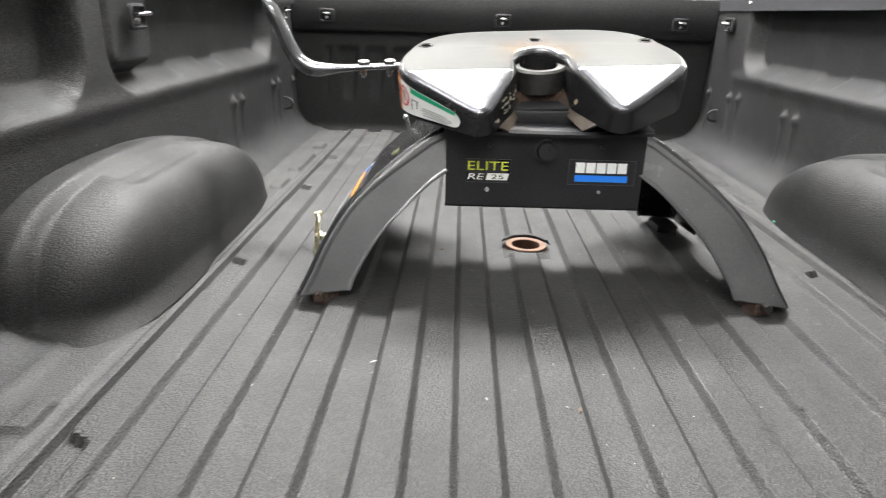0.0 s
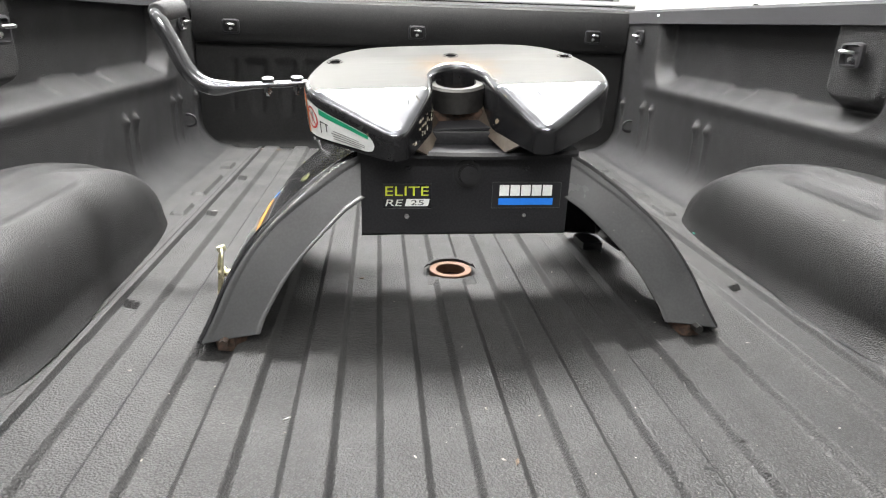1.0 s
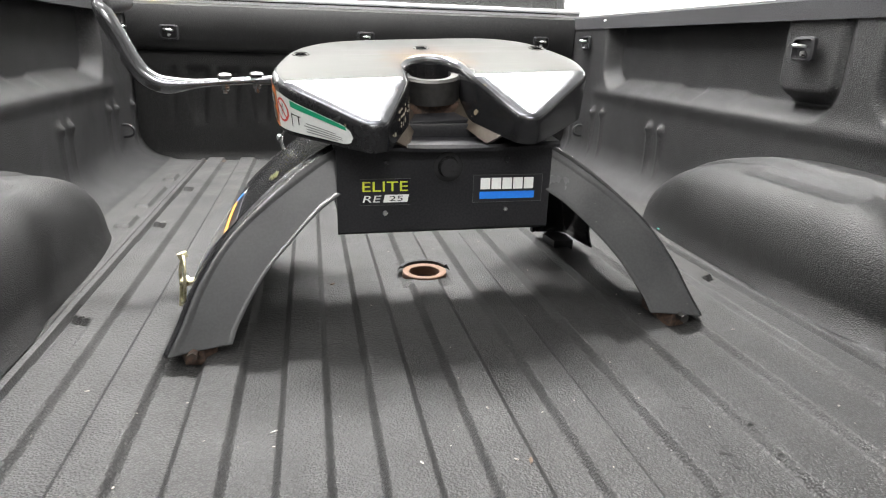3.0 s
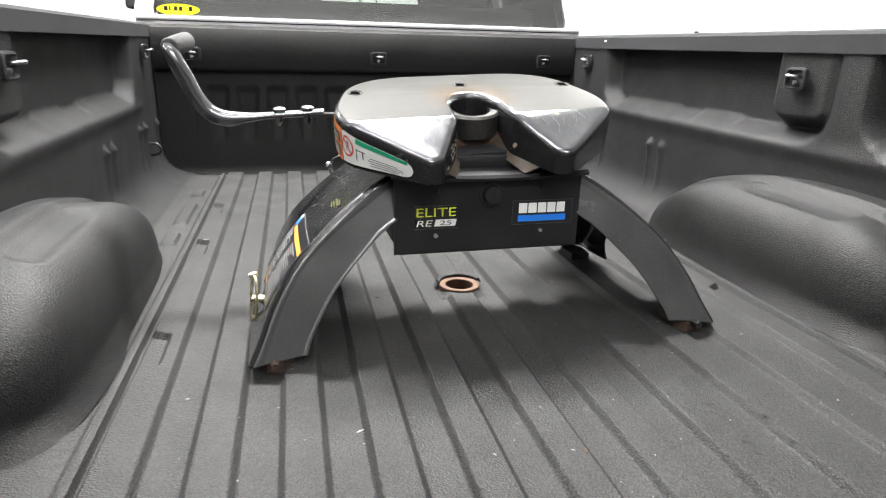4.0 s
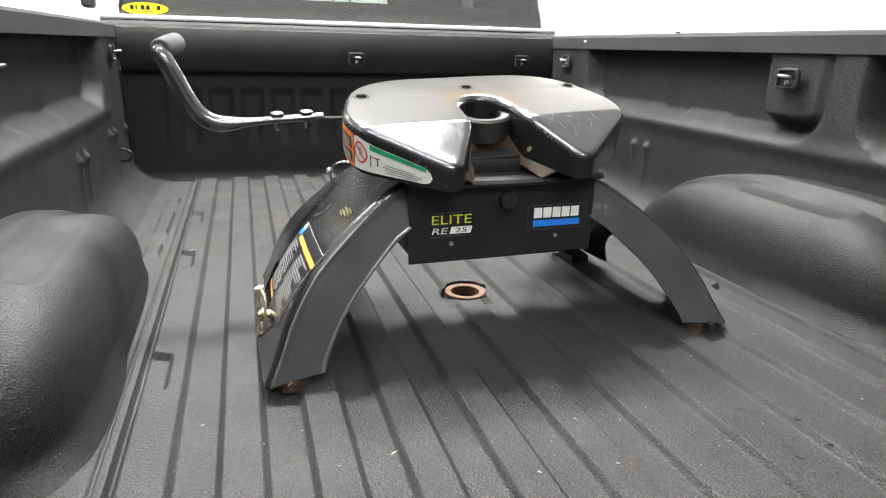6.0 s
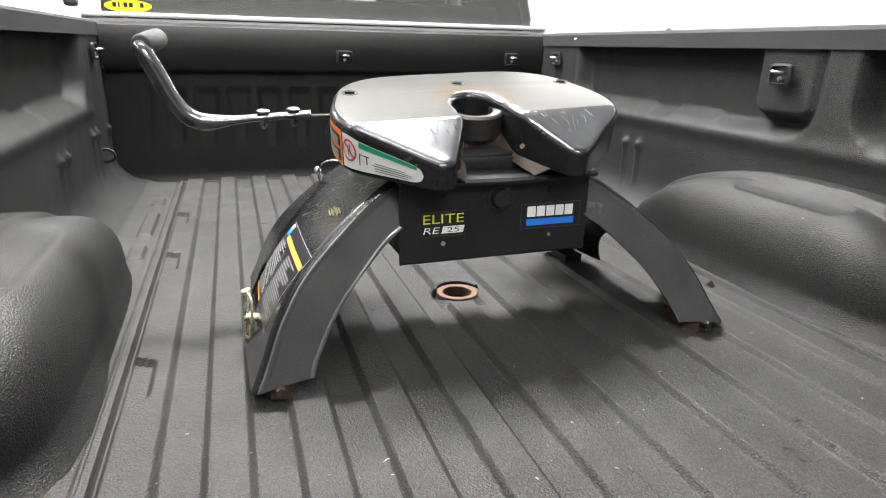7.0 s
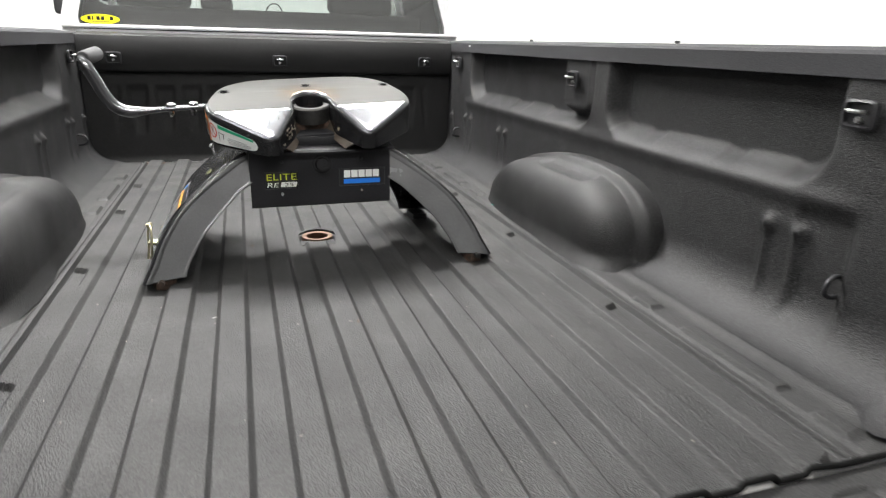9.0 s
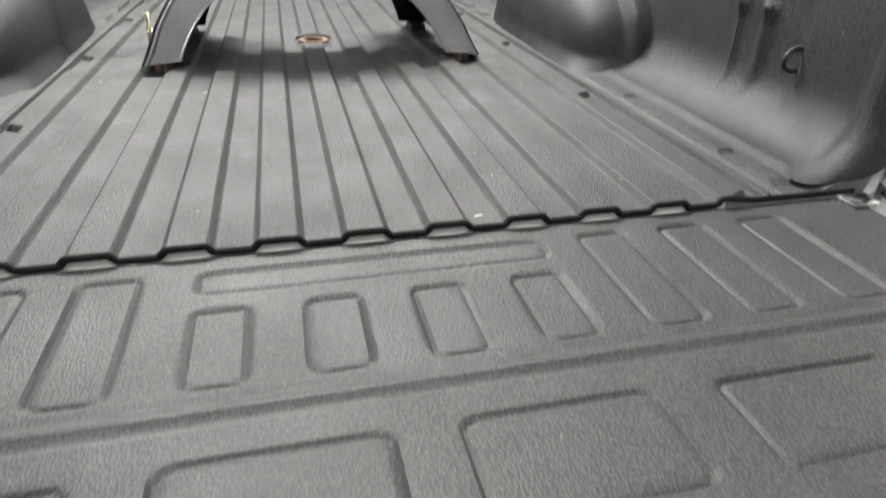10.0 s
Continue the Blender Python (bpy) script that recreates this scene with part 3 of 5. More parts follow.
def wheel_arch(s):
    bm = bmesh.new()
    wall, wide, mid, top = 0.872, 0.210, -0.115, 0.216 if s > 0 else 0.206
    front, rear = 0.565, 0.335 if s > 0 else 0.362

    def power(v, e):
        return max(0, v) ** e

    rows = []
    for k in range(121):
        u = math.pi * k / 120
        c, q = math.cos(u), math.sin(u)
        ahead = c > 0
        # plan outline: blunt to the front, rounder to the rear
        ep = 0.46 if ahead else 0.42
        along = (front if ahead else -rear) * power(abs(c), ep)
        across = wide * power(q, ep)
        # upright section: boxy over the side, falling away to the front
        ev = 0.54 + (0.44 if ahead else 0.14) * step(abs(c), 0.25, 1.0)
        row = []
        for j in range(57):
            v = math.pi / 2 * j / 56
            cv, sv = power(math.cos(v), ev), power(math.sin(v), ev)
            z = top * sv
            flare = 1 + (0.05 if ahead else 0.10) * (1 - min(1, z / 0.040)) ** 2.2 * (1 if not ahead else 1 - c)
            x, y = wall - across * cv * flare, mid + along * cv * flare
            # a collar along the wall and a scooped pad on top
            collar = step(x, 0.784, 0.804)
            z += (0.019 if s > 0 else 0.014) * collar * step(z, 0.0, 0.12)
            y += (-0.030 if not ahead else 0.0) * collar * cv
            d = rounded(y, x, -0.25, 0.04, 0.728, 0.774, 0.02)
            z -= 0.009 * step(-d, -0.014, 0.014) * step(z, 0.13, 0.18)
            row.append((s * x, y, z - 0.009))
        rows.append(row)
    sheet(bm, rows)
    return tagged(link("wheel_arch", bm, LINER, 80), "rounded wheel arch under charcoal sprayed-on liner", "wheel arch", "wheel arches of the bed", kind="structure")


for s in (-1, 1):
    wheel_arch(s)


# ---- the bed: front wall ----
def front_wall():
    bm = bmesh.new()
    zs = spread(-0.012, 0.40, 0.008)

    def dent(x, z):
        u = abs((x / PITCH) % 1 - 0.5) * PITCH
        half = 0.026 + 0.018 * step(z, 0.12, 0.34)
        m = (1 - step(u, half - 0.014, half + 0.006)) * step(z, 0.10, 0.19) * (1 - step(z, 0.31, 0.345))
        return 0.012 * m * (1 - step(abs(x), 0.70, 0.74))

    xs = spread(-0.855, 0.855, 0.0065)
    rows = [[(x, 1.388 + dent(x, z) - 0.022 * (1 - step(z, -0.02, 0.03)) ** 2, z) for z in zs] for x in xs]
    sheet(bm, rows)
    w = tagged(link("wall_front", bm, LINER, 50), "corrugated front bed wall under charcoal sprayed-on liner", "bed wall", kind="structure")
    bm = bmesh.new()
    outline = [(1.372, 0.392), (1.356, 0.398), (1.344, 0.412), (1.338, 0.436), (1.336, 0.52), (1.343, 0.548), (1.356, 0.556), (1.42, 0.562), (1.43, 0.55), (1.43, 0.392)]
    prism(bm, outline, "x", -0.842, 0.842)
    part("header_panel", bm, LINER_SMOOTH, w, "smooth upper header of the front bed wall")
    return w


FRONT_WALL = front_wall()


# ---- the tailgate, lowered ----
def tailgate():
    top, y0, y1 = -0.0160, -1.2435, -1.80
    gate = empty("tailgate", pose(0, -1.53, top), "lowered tailgate with pressed panels under charcoal liner", "tailgate")
    wells = []
    for s in (-1, 1):
        wells += [(s * 0.0615, 0.032, -1.498, -1.368), (s * 0.187, 0.032, -1.498, -1.368), (s * 0.317, 0.035, -1.498, -1.284),
                  (s * 0.443, 0.036, -1.498, -1.284), (s * 0.575, 0.036, -1.498, -1.284),
                  (s * 0.128, 0.097, -1.70, -1.590), (s * 0.39, 0.10, -1.70, -1.592), (s * 0.64, 0.09, -1.70, -1.592)]
    wells.append((0.003, 0.222, -1.333, -1.287))

    def z_at(x, y):
        z = 0.0
        for xc, half, a, b in wells:
            if abs(x - xc) < half + 0.02:
                d = rounded(x, y, xc - half, xc + half, a, b, 0.016)
                z -= 0.0022 * step(-d, 0.0, 0.006) + 0.0058 * math.exp(-((d + 0.001) / 0.0030) ** 2)
        for yc, w, h in ((-1.531, 0.006, 0.0035), (-1.517, 0.004, -0.0018), (-1.545, 0.004, -0.0022), (-1.74, 0.010, 0.004)):
            z += h * (1 - step(abs(y - yc), w - 0.003, w + 0.003))
        z -= 0.006 * step(abs(y - (y0 + y1) / 2), (y0 - y1) / 2 - 0.006, (y0 - y1) / 2) ** 2
        return z

    bm = bmesh.new()
    xs, ys = spread(-0.775, 0.775, 0.0045), spread(y1, y0, 0.0042)
    sheet(bm, [[(x, y + 1.53, z_at(x, y)) for y in ys] for x in xs])
    panel = part("inner_panel", bm, LINER_GATE, gate, smooth=30)
    rng = random.Random(17)
    rub = plain("rubbed_liner", (0.085, 0.084, 0.081), 0.7)
    for k in range(34):
        x, y = rng.uniform(-0.45, 0.62), rng.uniform(-1.72, -1.27)
        span, wide, lean = rng.uniform(0.004, 0.020), rng.uniform(0.0003, 0.0009), rng.uniform(-1, 1)
        bm = bmesh.new()
        bm.faces.new([bm.verts.new((x + a * span * lean + b * wide, y + 1.53 + a * span, z_at(x, y) + 0.0016)) for a, b in ((0, 0), (0.5, -1), (1, 0), (0.5, 1))])
        part("rub_mark", bm, rub, panel, smooth=0)
    bm = bmesh.new()
    block(bm, (-0.775, y1 + 1.53, -0.075), (0.775, y0 + 1.53, -0.021), 0.008)
    part("outer_panel", bm, WHITE_PAINT, gate, "white painted outer skin")
    return gate


tailgate()


# ---- the hitch ----
from mathutils.geometry import tessellate_polygon

HITCH = empty("fifth_wheel_hitch", pose(-0.007, 0, 0, 0, 0, 1.6), "black steel fifth-wheel hitch with worn skid plate, standing in the bed", "trailer hitch")
OUTER = ((0.434, 0.010), (0.416, 0.045), (0.390, 0.100), (0.348, 0.160), (0.282, 0.221), (0.222, 0.265), (0.170, 0.293))
INNER = ((0.338, 0.016), (0.326, 0.045), (0.288, 0.105), (0.238, 0.158), (0.205, 0.188), (0.194, 0.196), (0.170, 0.212))


def leg_y(z, e=-1):
    """How far the leg reaches to the rear (e -1) and to the front (e 1) at a height."""
    return (0.318 if e < 0 else 0.205) - (0.49 if e < 0 else 0.36) * max(z, 0)


def leg_x(x, y, z):
    """The front edge stands in a little."""
    return x - 0.030 * step(y, -0.12, 0.18) * max(0, 1 - z / 0.28)


def side_leg(s):
    """A pressed channel: wide outer face, rolled edges, rear and front flanges with a rolled inner bead."""
    bm = bmesh.new()
    outer, inner = spline(OUTER, 73), spline(INNER, 73)
    r = 0.011

    def put(p, y):
        return (s * leg_x(p[0], y, p[1]), y, p[1])

    rows = []
    for po, pi in zip(outer, inner):
        n = (po - pi).normalized()
        span = (po - pi).length
        yr, yf = -leg_y(po[1]), leg_y(po[1], 1)
        turn = [math.pi / 2 * k / 6 for k in range(7)]
        row = [put(pi, leg_y(pi[1], 1) - 0.014), put(pi, leg_y(pi[1], 1))]
        row += [put(po - n * r * (1 - math.sin(a)), yf - r * (1 - math.cos(a))) for a in turn]
        row += [put(po, yf - r + (yr - yf + 2 * r) * k / 64) for k in range(1, 64)]
        row += [put(po - n * r * (1 - math.cos(a)), yr + r * (1 - math.sin(a))) for a in turn]
        # rear flange: a faint crease inside the rolled edge, a bead along the inner edge
        yi = -(leg_y(pi[1]) - 0.014)
        for d, lift in ((r + 0.0012, 0.0), (r + 0.006, 0.0), (r + 0.009, 0.0009), (r + 0.0105, 0.0009), (r + 0.014, 0.0009), (span - 0.012, 0.0006), (span - 0.0095, 0.0005), (span - 0.0085, 0.0005), (span - 0.0065, -0.0004), (span - 0.003, -0.0006), (span - 0.001, 0.0), (span - 0.0002, 0.003)):
            f = (d - r) / (span - r)
            row.append(put(po - n * d, yr + (yi - yr) * min(1, f) + lift))
        rows.append(row)
    sheet(bm, rows)
    # rear flange faces take the grey painted for their reflection
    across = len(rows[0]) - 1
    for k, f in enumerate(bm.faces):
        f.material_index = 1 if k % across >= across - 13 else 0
    gone = []
    for f in bm.faces:
        c = f.calc_center_median()
        if c.z < 0.11 * math.sqrt(max(0, 1 - ((c.y + 0.025) / 0.10) ** 2)):
            gone.append(f)
    bmesh.ops.delete(bm, geom=gone, context="FACES")
    # the cut edge follows the arch smoothly
    for v in {v for e in bm.edges if e.is_boundary for v in e.verts}:
        u = (v.co.y + 0.025) / 0.10
        if abs(u) < 1.06 and v.co.z < 0.128:
            z = max(0.010, 0.11 * math.sqrt(max(0, 1 - u * u)))
            i = min(range(len(outer)), key=lambda k: abs(outer[k][1] - z))
            v.co.z = z
            v.co.x = s * leg_x(outer[i][0], v.co.y, z)
    leg = part("side_leg", bm, BLACK_PAINT, HITCH, "black enamelled leg, scuffed rear flange greyed in place of its reflection", smooth=40)
    leg.data.materials.append(LEG_SHEEN)
    so = leg.modifiers.new("thick", "SOLIDIFY")
    so.thickness, so.offset = 0.004, -1
    for e in (-1, 1):
        bm = bmesh.new()
        o = -0.113 if e > 0 else 0.0
        i = -0.03 if e > 0 else 0.0
        prism(bm, [(s * (0.366 + i), e * 0.225 + o), (s * (0.362 + i), e * 0.285 + o), (s * (0.378 + i), e * 0.302 + o), (s * (0.405 + i), e * 0.298 + o), (s * (0.415 + i), e * 0.27 + o), (s * (0.412 + i), e * 0.225 + o)], "z", -0.010, 0.016)
        part("foot", bm, RUST_DARK if e < 0 else SATIN_BLACK, leg, "rusty steel foot" if e < 0 else "")
    return leg


LEGS = {s: side_leg(s) for s in (-1, 1)}


def centre_section():
    bm = bmesh.new()
    # rear face plate with rolled lower edge
    outline = [(-0.192, 0.292), (-0.192, 0.150), (-0.196, 0.146), (-0.200, 0.150), (-0.200, 0.292)]
    prism(bm, outline, "x", -0.177, 0.177)
    plate = part("rear_plate", bm, SATIN_BLACK, HITCH)
    # overhanging top lip, gently bowed
    bm = bmesh.new()
    xs = spread(-0.182, 0.182, 0.026)
    bow = [0.285 + 0.006 * (abs(x) / 0.182) ** 2 for x in xs]
    rows = [[(x, -0.218, z - 0.004) for x, z in zip(xs, bow)], [(x, -0.219, z + 0.001) for x, z in zip(xs, bow)],
            [(x, -0.214, z + 0.006) for x, z in zip(xs, bow)], [(x, -0.15, z + 0.012) for x, z in zip(xs, bow)],
            [(x, -0.15, z - 0.004) for x, z in zip(xs, bow)], [(x, -0.218, z - 0.004) for x, z in zip(xs, bow)]]
    sheet(bm, rows)
    bmesh.ops.remove_doubles(bm, verts=bm.verts, dist=1e-5)
    bmesh.ops.holes_fill(bm, edges=[e for e in bm.edges if e.is_boundary])
    part("top_lip", bm, SATIN_BLACK, HITCH)
    bm = bmesh.new()
    block(bm, (-0.15, -0.165, 0.292), (0.15, -0.135, 0.318), 0.003)
    part("cross_bar", bm, SATIN_BLACK, HITCH)
    bm = bmesh.new()
    block(bm, (-0.177, -0.10, 0.24), (0.177, -0.088, 0.30), 0.002)
    part("saddle", bm, BLACK_PAINT, HITCH)
    for s in (-1, 1):
        bm = bmesh.new()
        block(bm, (s * 0.165 - 0.006, -0.19, 0.155), (s * 0.165 + 0.006, -0.02, 0.34), 0.003)
        part("side_ear", bm, SATIN_BLACK, HITCH)
    bm = bmesh.new()
    rod(bm, (0, -0.200, 0.254), (0, -0.203, 0.254), 0.024, seg=28)
    vs = rod(bm, (0, -0.203, 0.254), (0, -0.215, 0.254), 0.0175, 0.015, seg=24)
    part("centre_bolt", bm, BLACK_PAINT, HITCH, "black round-headed bolt")
    for x, z, mt in ((-0.101, 0.180, CHROME), (0.101, 0.181, CHROME), (-0.1, 0.262, SATIN_BLACK), (0.1, 0.264, SATIN_BLACK)):
        bm = bmesh.new()
        rod(bm, (x, -0.200, z), (x, -0.2025, z), 0.0045, 0.0035, seg=14)
        part("rivet", bm, mt, HITCH, "bright zinc rivet" if mt is CHROME else "")


centre_section()

HEAD = Matrix.Translation((-0.012, -0.03, 0.4275)) @ Matrix.Rotation(radians(-2.8), 4, "Y") @ Matrix.Rotation(radians(12.5), 4, "X")


def head_outline():
    """Half of the skid plate from above, from the middle of its front edge round to the throat."""
    side = spline([(0.0, 0.107), (0.12, 0.105), (0.190, 0.086), (0.240, 0.042), (0.267, -0.025), (0.279, -0.085), (0.272, -0.140),
                   (0.252, -0.172), (0.205, -0.210), (0.158, -0.247), (0.134, -0.261), (0.111, -0.256), (0.096, -0.234),
                   (0.075, -0.195), (0.056, -0.155), (0.049, -0.110), (0.047, -0.085), (0.036, -0.058), (0.020, -0.040), (0.0, -0.034)], 77)
    return [(0.925 * p[0], p[1]) for p in side]


FOLD, FALL, RIM = -0.155, 0.36, 0.015
GREASE_HOLES = ((-0.209, 0.0), (0.214, 0.0), (0.003, 0.022))


def ramp_drop(y):
    """Height of the plate: flat, a narrow rolled fold, then the ramp."""
    if y > FOLD + 0.003:
        return 0.0
    if y > FOLD - 0.003:
        return -FALL * 0.003 * ((FOLD + 0.003 - y) / 0.006) ** 2 * 1.0
    return -FALL * (FOLD - y)


def skid_plate():
    half = head_outline()
    loop = [Vector(q) for q in half + [(-x, y) for x, y in reversed(half[1:-1])]]
    n = len(loop)
    cols = []
    for i in range(n):
        d = (loop[(i + 1) % n] - loop[i - 1]).normalized()
        cols.append((loop[i], Vector((-d.y, d.x))))
    if sum(loop[i].x * loop[(i + 1) % n].y - loop[(i + 1) % n].x * loop[i].y for i in range(n)) > 0:
        cols = [(p, -q) for p, q in cols]

    def inner(c, r=RIM):
        return c[0] - c[1] * r

    # columns of the rim are added where its inner edge meets the fold
    for level in (FOLD + 0.003, FOLD - 0.003):
        out = []
        for i in range(len(cols)):
            a, b = cols[i], cols[(i + 1) % len(cols)]
            out.append(a)
            ya, yb = inner(a).y - level, inner(b).y - level
            if ya * yb < 0:
                f = ya / (ya - yb)
                out.append((a[0].lerp(b[0], f), a[1].lerp(b[1], f)))
        cols = out
    bm = bmesh.new()
    steps = 7
    rings = [[bm.verts.new((c[0].x * 0.992, c[0].y, -0.079)) for c in cols]]
    for k in range(steps + 1):
        a = math.pi / 2 * k / steps
        ring = []
        for c in cols:
            p = c[0] - c[1] * RIM * (1 - math.cos(a))
            ring.append(bm.verts.new((p.x, p.y, ramp_drop(inner(c).y) - RIM * (1 - math.sin(a)))))
        rings.append(ring)
    m = len(cols)
    for k, (a, b) in enumerate(zip(rings, rings[1:])):
        for i in range(m):
            f = bm.faces.new((a[i], a[(i + 1) % m], b[(i + 1) % m], b[i]))
            deep = (a[i].co.y + a[(i + 1) % m].co.y) / 2 < FOLD
            f.material_index = 2 if k < 4 else (1 if deep or k < 6 else 0)
    last = rings[-1]
    eps = 1e-5
    hi = [i for i in range(m) if last[i].co.y >= FOLD + 0.003 - eps]
    holes = [[Vector((x + 0.0095 * math.cos(a), y + 0.0095 * math.sin(a), 0)) for a in [2 * math.pi * k / 20 for k in range(20)]] for x, y in GREASE_HOLES]
    rims = [[last[i] for i in hi]] + [[bm.verts.new(q) for q in h] for h in holes]
    flat = [v for r in rims for v in r]
    for t in tessellate_polygon([[Vector((v.co.x, v.co.y, 0)) for v in r] for r in rims]):
        if len({t[0], t[1], t[2]}) == 3:
            bm.faces.new([flat[k] for k in t]).material_index = 0
    for r in rims[1:]:
        deep = [bm.verts.new((v.co.x, v.co.y, -0.012)) for v in r]
        for k in range(20):
            bm.faces.new((r[k], r[(k + 1) % 20], deep[(k + 1) % 20], deep[k])).material_index = 2
    for side in (1, -1):
        low = [i for i in range(m) if last[i].co.y <= FOLD - 0.003 + eps and last[i].co.x * side > 0]
        bm.faces.new([last[i] for i in low]).material_index = 1
        mid = [i for i in range(m) if abs(last[i].co.y - FOLD) <= 0.003 + eps and last[i].co.x * side > 0]
        bm.faces.new([last[i] for i in mid]).material_index = 1
    bmesh.ops.transform(bm, matrix=HEAD, verts=bm.verts)
    ob = part("skid_plate", bm, PLATE_STEEL, HITCH, "worn grey steel skid plate with rusty throat", smooth=28)
    ob.data.materials.append(PLATE_RAMP)
    ob.data.materials.append(CHIPPED_PAINT)
    for x, y in GREASE_HOLES:
        bm = bmesh.new()
        prof = ((0.0150, 0.0002), (0.0142, 0.0012), (0.0122, 0.0012), (0.0112, -0.001), (0.0094, -0.003))
        sheet(bm, [[(x + r * math.cos(a), y + r * math.sin(a), z) for a in [2 * math.pi * k / 24 for k in range(25)]] for r, z in prof])
        bmesh.ops.transform(bm, matrix=HEAD, verts=bm.verts)
        hole = part("hole_collar", bm, JAW_STEEL, ob)
        bm = bmesh.new()
        rod(bm, (x, y, -0.016), (x, y, -0.011), 0.0105, seg=20)
        bmesh.ops.transform(bm, matrix=HEAD, verts=bm.verts)
        part("hole_bottom", bm, DARK_TRIM, hole)
    # rubbed streaks on both ramps
    rng = random.Random(8)
    for side, marks in ((-1, 11), (1, 14)):
        for k in range(marks):
            x = side * rng.uniform(0.085, 0.185) if side > 0 else -rng.uniform(0.075, 0.145)
            y = FOLD - rng.uniform(0.010, 0.052) * (1.15 - abs(abs(x) - 0.13) / 0.07)
            span, wide, lean = rng.uniform(0.005, 0.020), rng.uniform(0.0002, 0.0007), rng.uniform(-0.5, 0.5)
            bm = bmesh.new()
            q = [(x - wide, y), (x + wide, y + 0.002), (x + wide + lean * span, y - span), (x - 0.3 * wide + lean * span, y - span)]
            bm.faces.new([bm.verts.new((a, b, ramp_drop(b) + 0.0004)) for a, b in q])
            bmesh.ops.transform(bm, matrix=HEAD, verts=bm.verts)
            part("rub_mark", bm, RUB_TAN if side < 0 and k % 2 else RUB_PALE, ob, smooth=0)
    # locking jaw under the throat
    bm = bmesh.new()
    n = 28
    prof = ((0.050, -0.018), (0.054, -0.022), (0.054, -0.060), (0.040, -0.064), (0.036, -0.060), (0.036, -0.020))
    sheet(bm, [[(r * math.cos(a), -0.070 + r * math.sin(a), z) for r, z in prof + prof[:1]] for a in [2 * math.pi * k / n for k in range(n + 1)]])
    bmesh.ops.transform(bm, matrix=HEAD, verts=bm.verts)
    jaw = part("locking_jaw", bm, JAW_STEEL, HITCH, "dark greasy steel locking jaw")
    bm = bmesh.new()
    block(bm, (-0.046, -0.112, -0.105), (0.044, -0.092, -0.058), 0.004)
    bmesh.ops.transform(bm, matrix=HEAD, verts=bm.verts)
    part("jaw_base", bm, RUST_DARK, jaw)
    bm = bmesh.new()
    rod(bm, (0, -0.070, -0.058), (0, -0.070, -0.052), 0.0365, seg=28)
    bmesh.ops.transform(bm, matrix=HEAD, verts=bm.verts)
    part("jaw_floor", bm, RUST_DARK, jaw, "dark greasy floor of the jaw")
    cheek = [Vector((-x, y)) for x, y in half if -0.246 < y < -0.140 and x < 0.104]
    for k in range(22):
        i = rng.randrange(len(cheek) - 1)
        p, q = cheek[i], cheek[i + 1]
        side_way = Vector((p.y - q.y, q.x - p.x)).normalized()
        if side_way.x < 0:
            side_way = -side_way
        h0 = ramp_drop(p.y) - rng.uniform(0.016, 0.052)
        tall, reach = rng.uniform(0.002, 0.007), rng.uniform(0.25, 0.95)
        bm = bmesh.new()
        e = p.lerp(q, reach)
        bm.faces.new([bm.verts.new((v.x + side_way.x * 0.0014, v.y + side_way.y * 0.0014, z)) for v, z in
                      ((p, h0), (e, h0 - 0.2 * tall), (e, h0 + 0.6 * tall), (p.lerp(e, 0.6), h0 + tall), (p, h0 + 0.7 * tall))])
        bmesh.ops.transform(bm, matrix=HEAD, verts=bm.verts)
        part("bare_chip", bm, CREAM, ob, smooth=0)
    # guide plates down both sides of the throat
    for s in (1, -1):
        bm = bmesh.new()
        pts = [(0.052, -0.085, -0.034), (0.098, -0.232, -0.066), (0.062, -0.212, -0.094), (0.026, -0.105, -0.082)]
        a = [bm.verts.new((s * x, y, z)) for x, y, z in pts]
        b = [bm.verts.new((s * (x + 0.006), y, z)) for x, y, z in pts]
        bm.faces.new(a), bm.faces.new(b[::-1])
        for i in range(4):
            bm.faces.new((a[i], a[(i + 1) % 4], b[(i + 1) % 4], b[i]))
        bmesh.ops.transform(bm, matrix=HEAD, verts=bm.verts)
        part("guide_plate", bm, GUIDE_STEEL, HITCH, "pale worn guide plate")
    bm = bmesh.new()
    block(bm, (-0.13, -0.15, -0.084), (0.13, 0.04, -0.075), 0.002)
    bmesh.ops.transform(bm, matrix=HEAD, verts=bm.verts)
    part("jaw_plate", bm, SATIN_BLACK, HITCH)


RUB_PALE = plain("pale_rub", (0.15, 0.155, 0.165), 0.8, 0.0, 0.1)
CREAM = plain("chipped_primer", (0.42, 0.38, 0.29), 0.6)
RUB_TAN = plain("tan_rub", (0.10, 0.085, 0.05), 0.85, 0.0, 0.1)
JAW_STEEL = surface("greasy_steel", (0.055, 0.054, 0.053), (0.095, 0.092, 0.088), 0.40, 0.8, 100, 0.1, 12, 0.12)
GUIDE_STEEL = surface("pale_steel", (0.040, 0.030, 0.022), (0.082, 0.066, 0.050), 0.5, 0.3, 150, 0.1, 14, 0.12)
skid_plate()


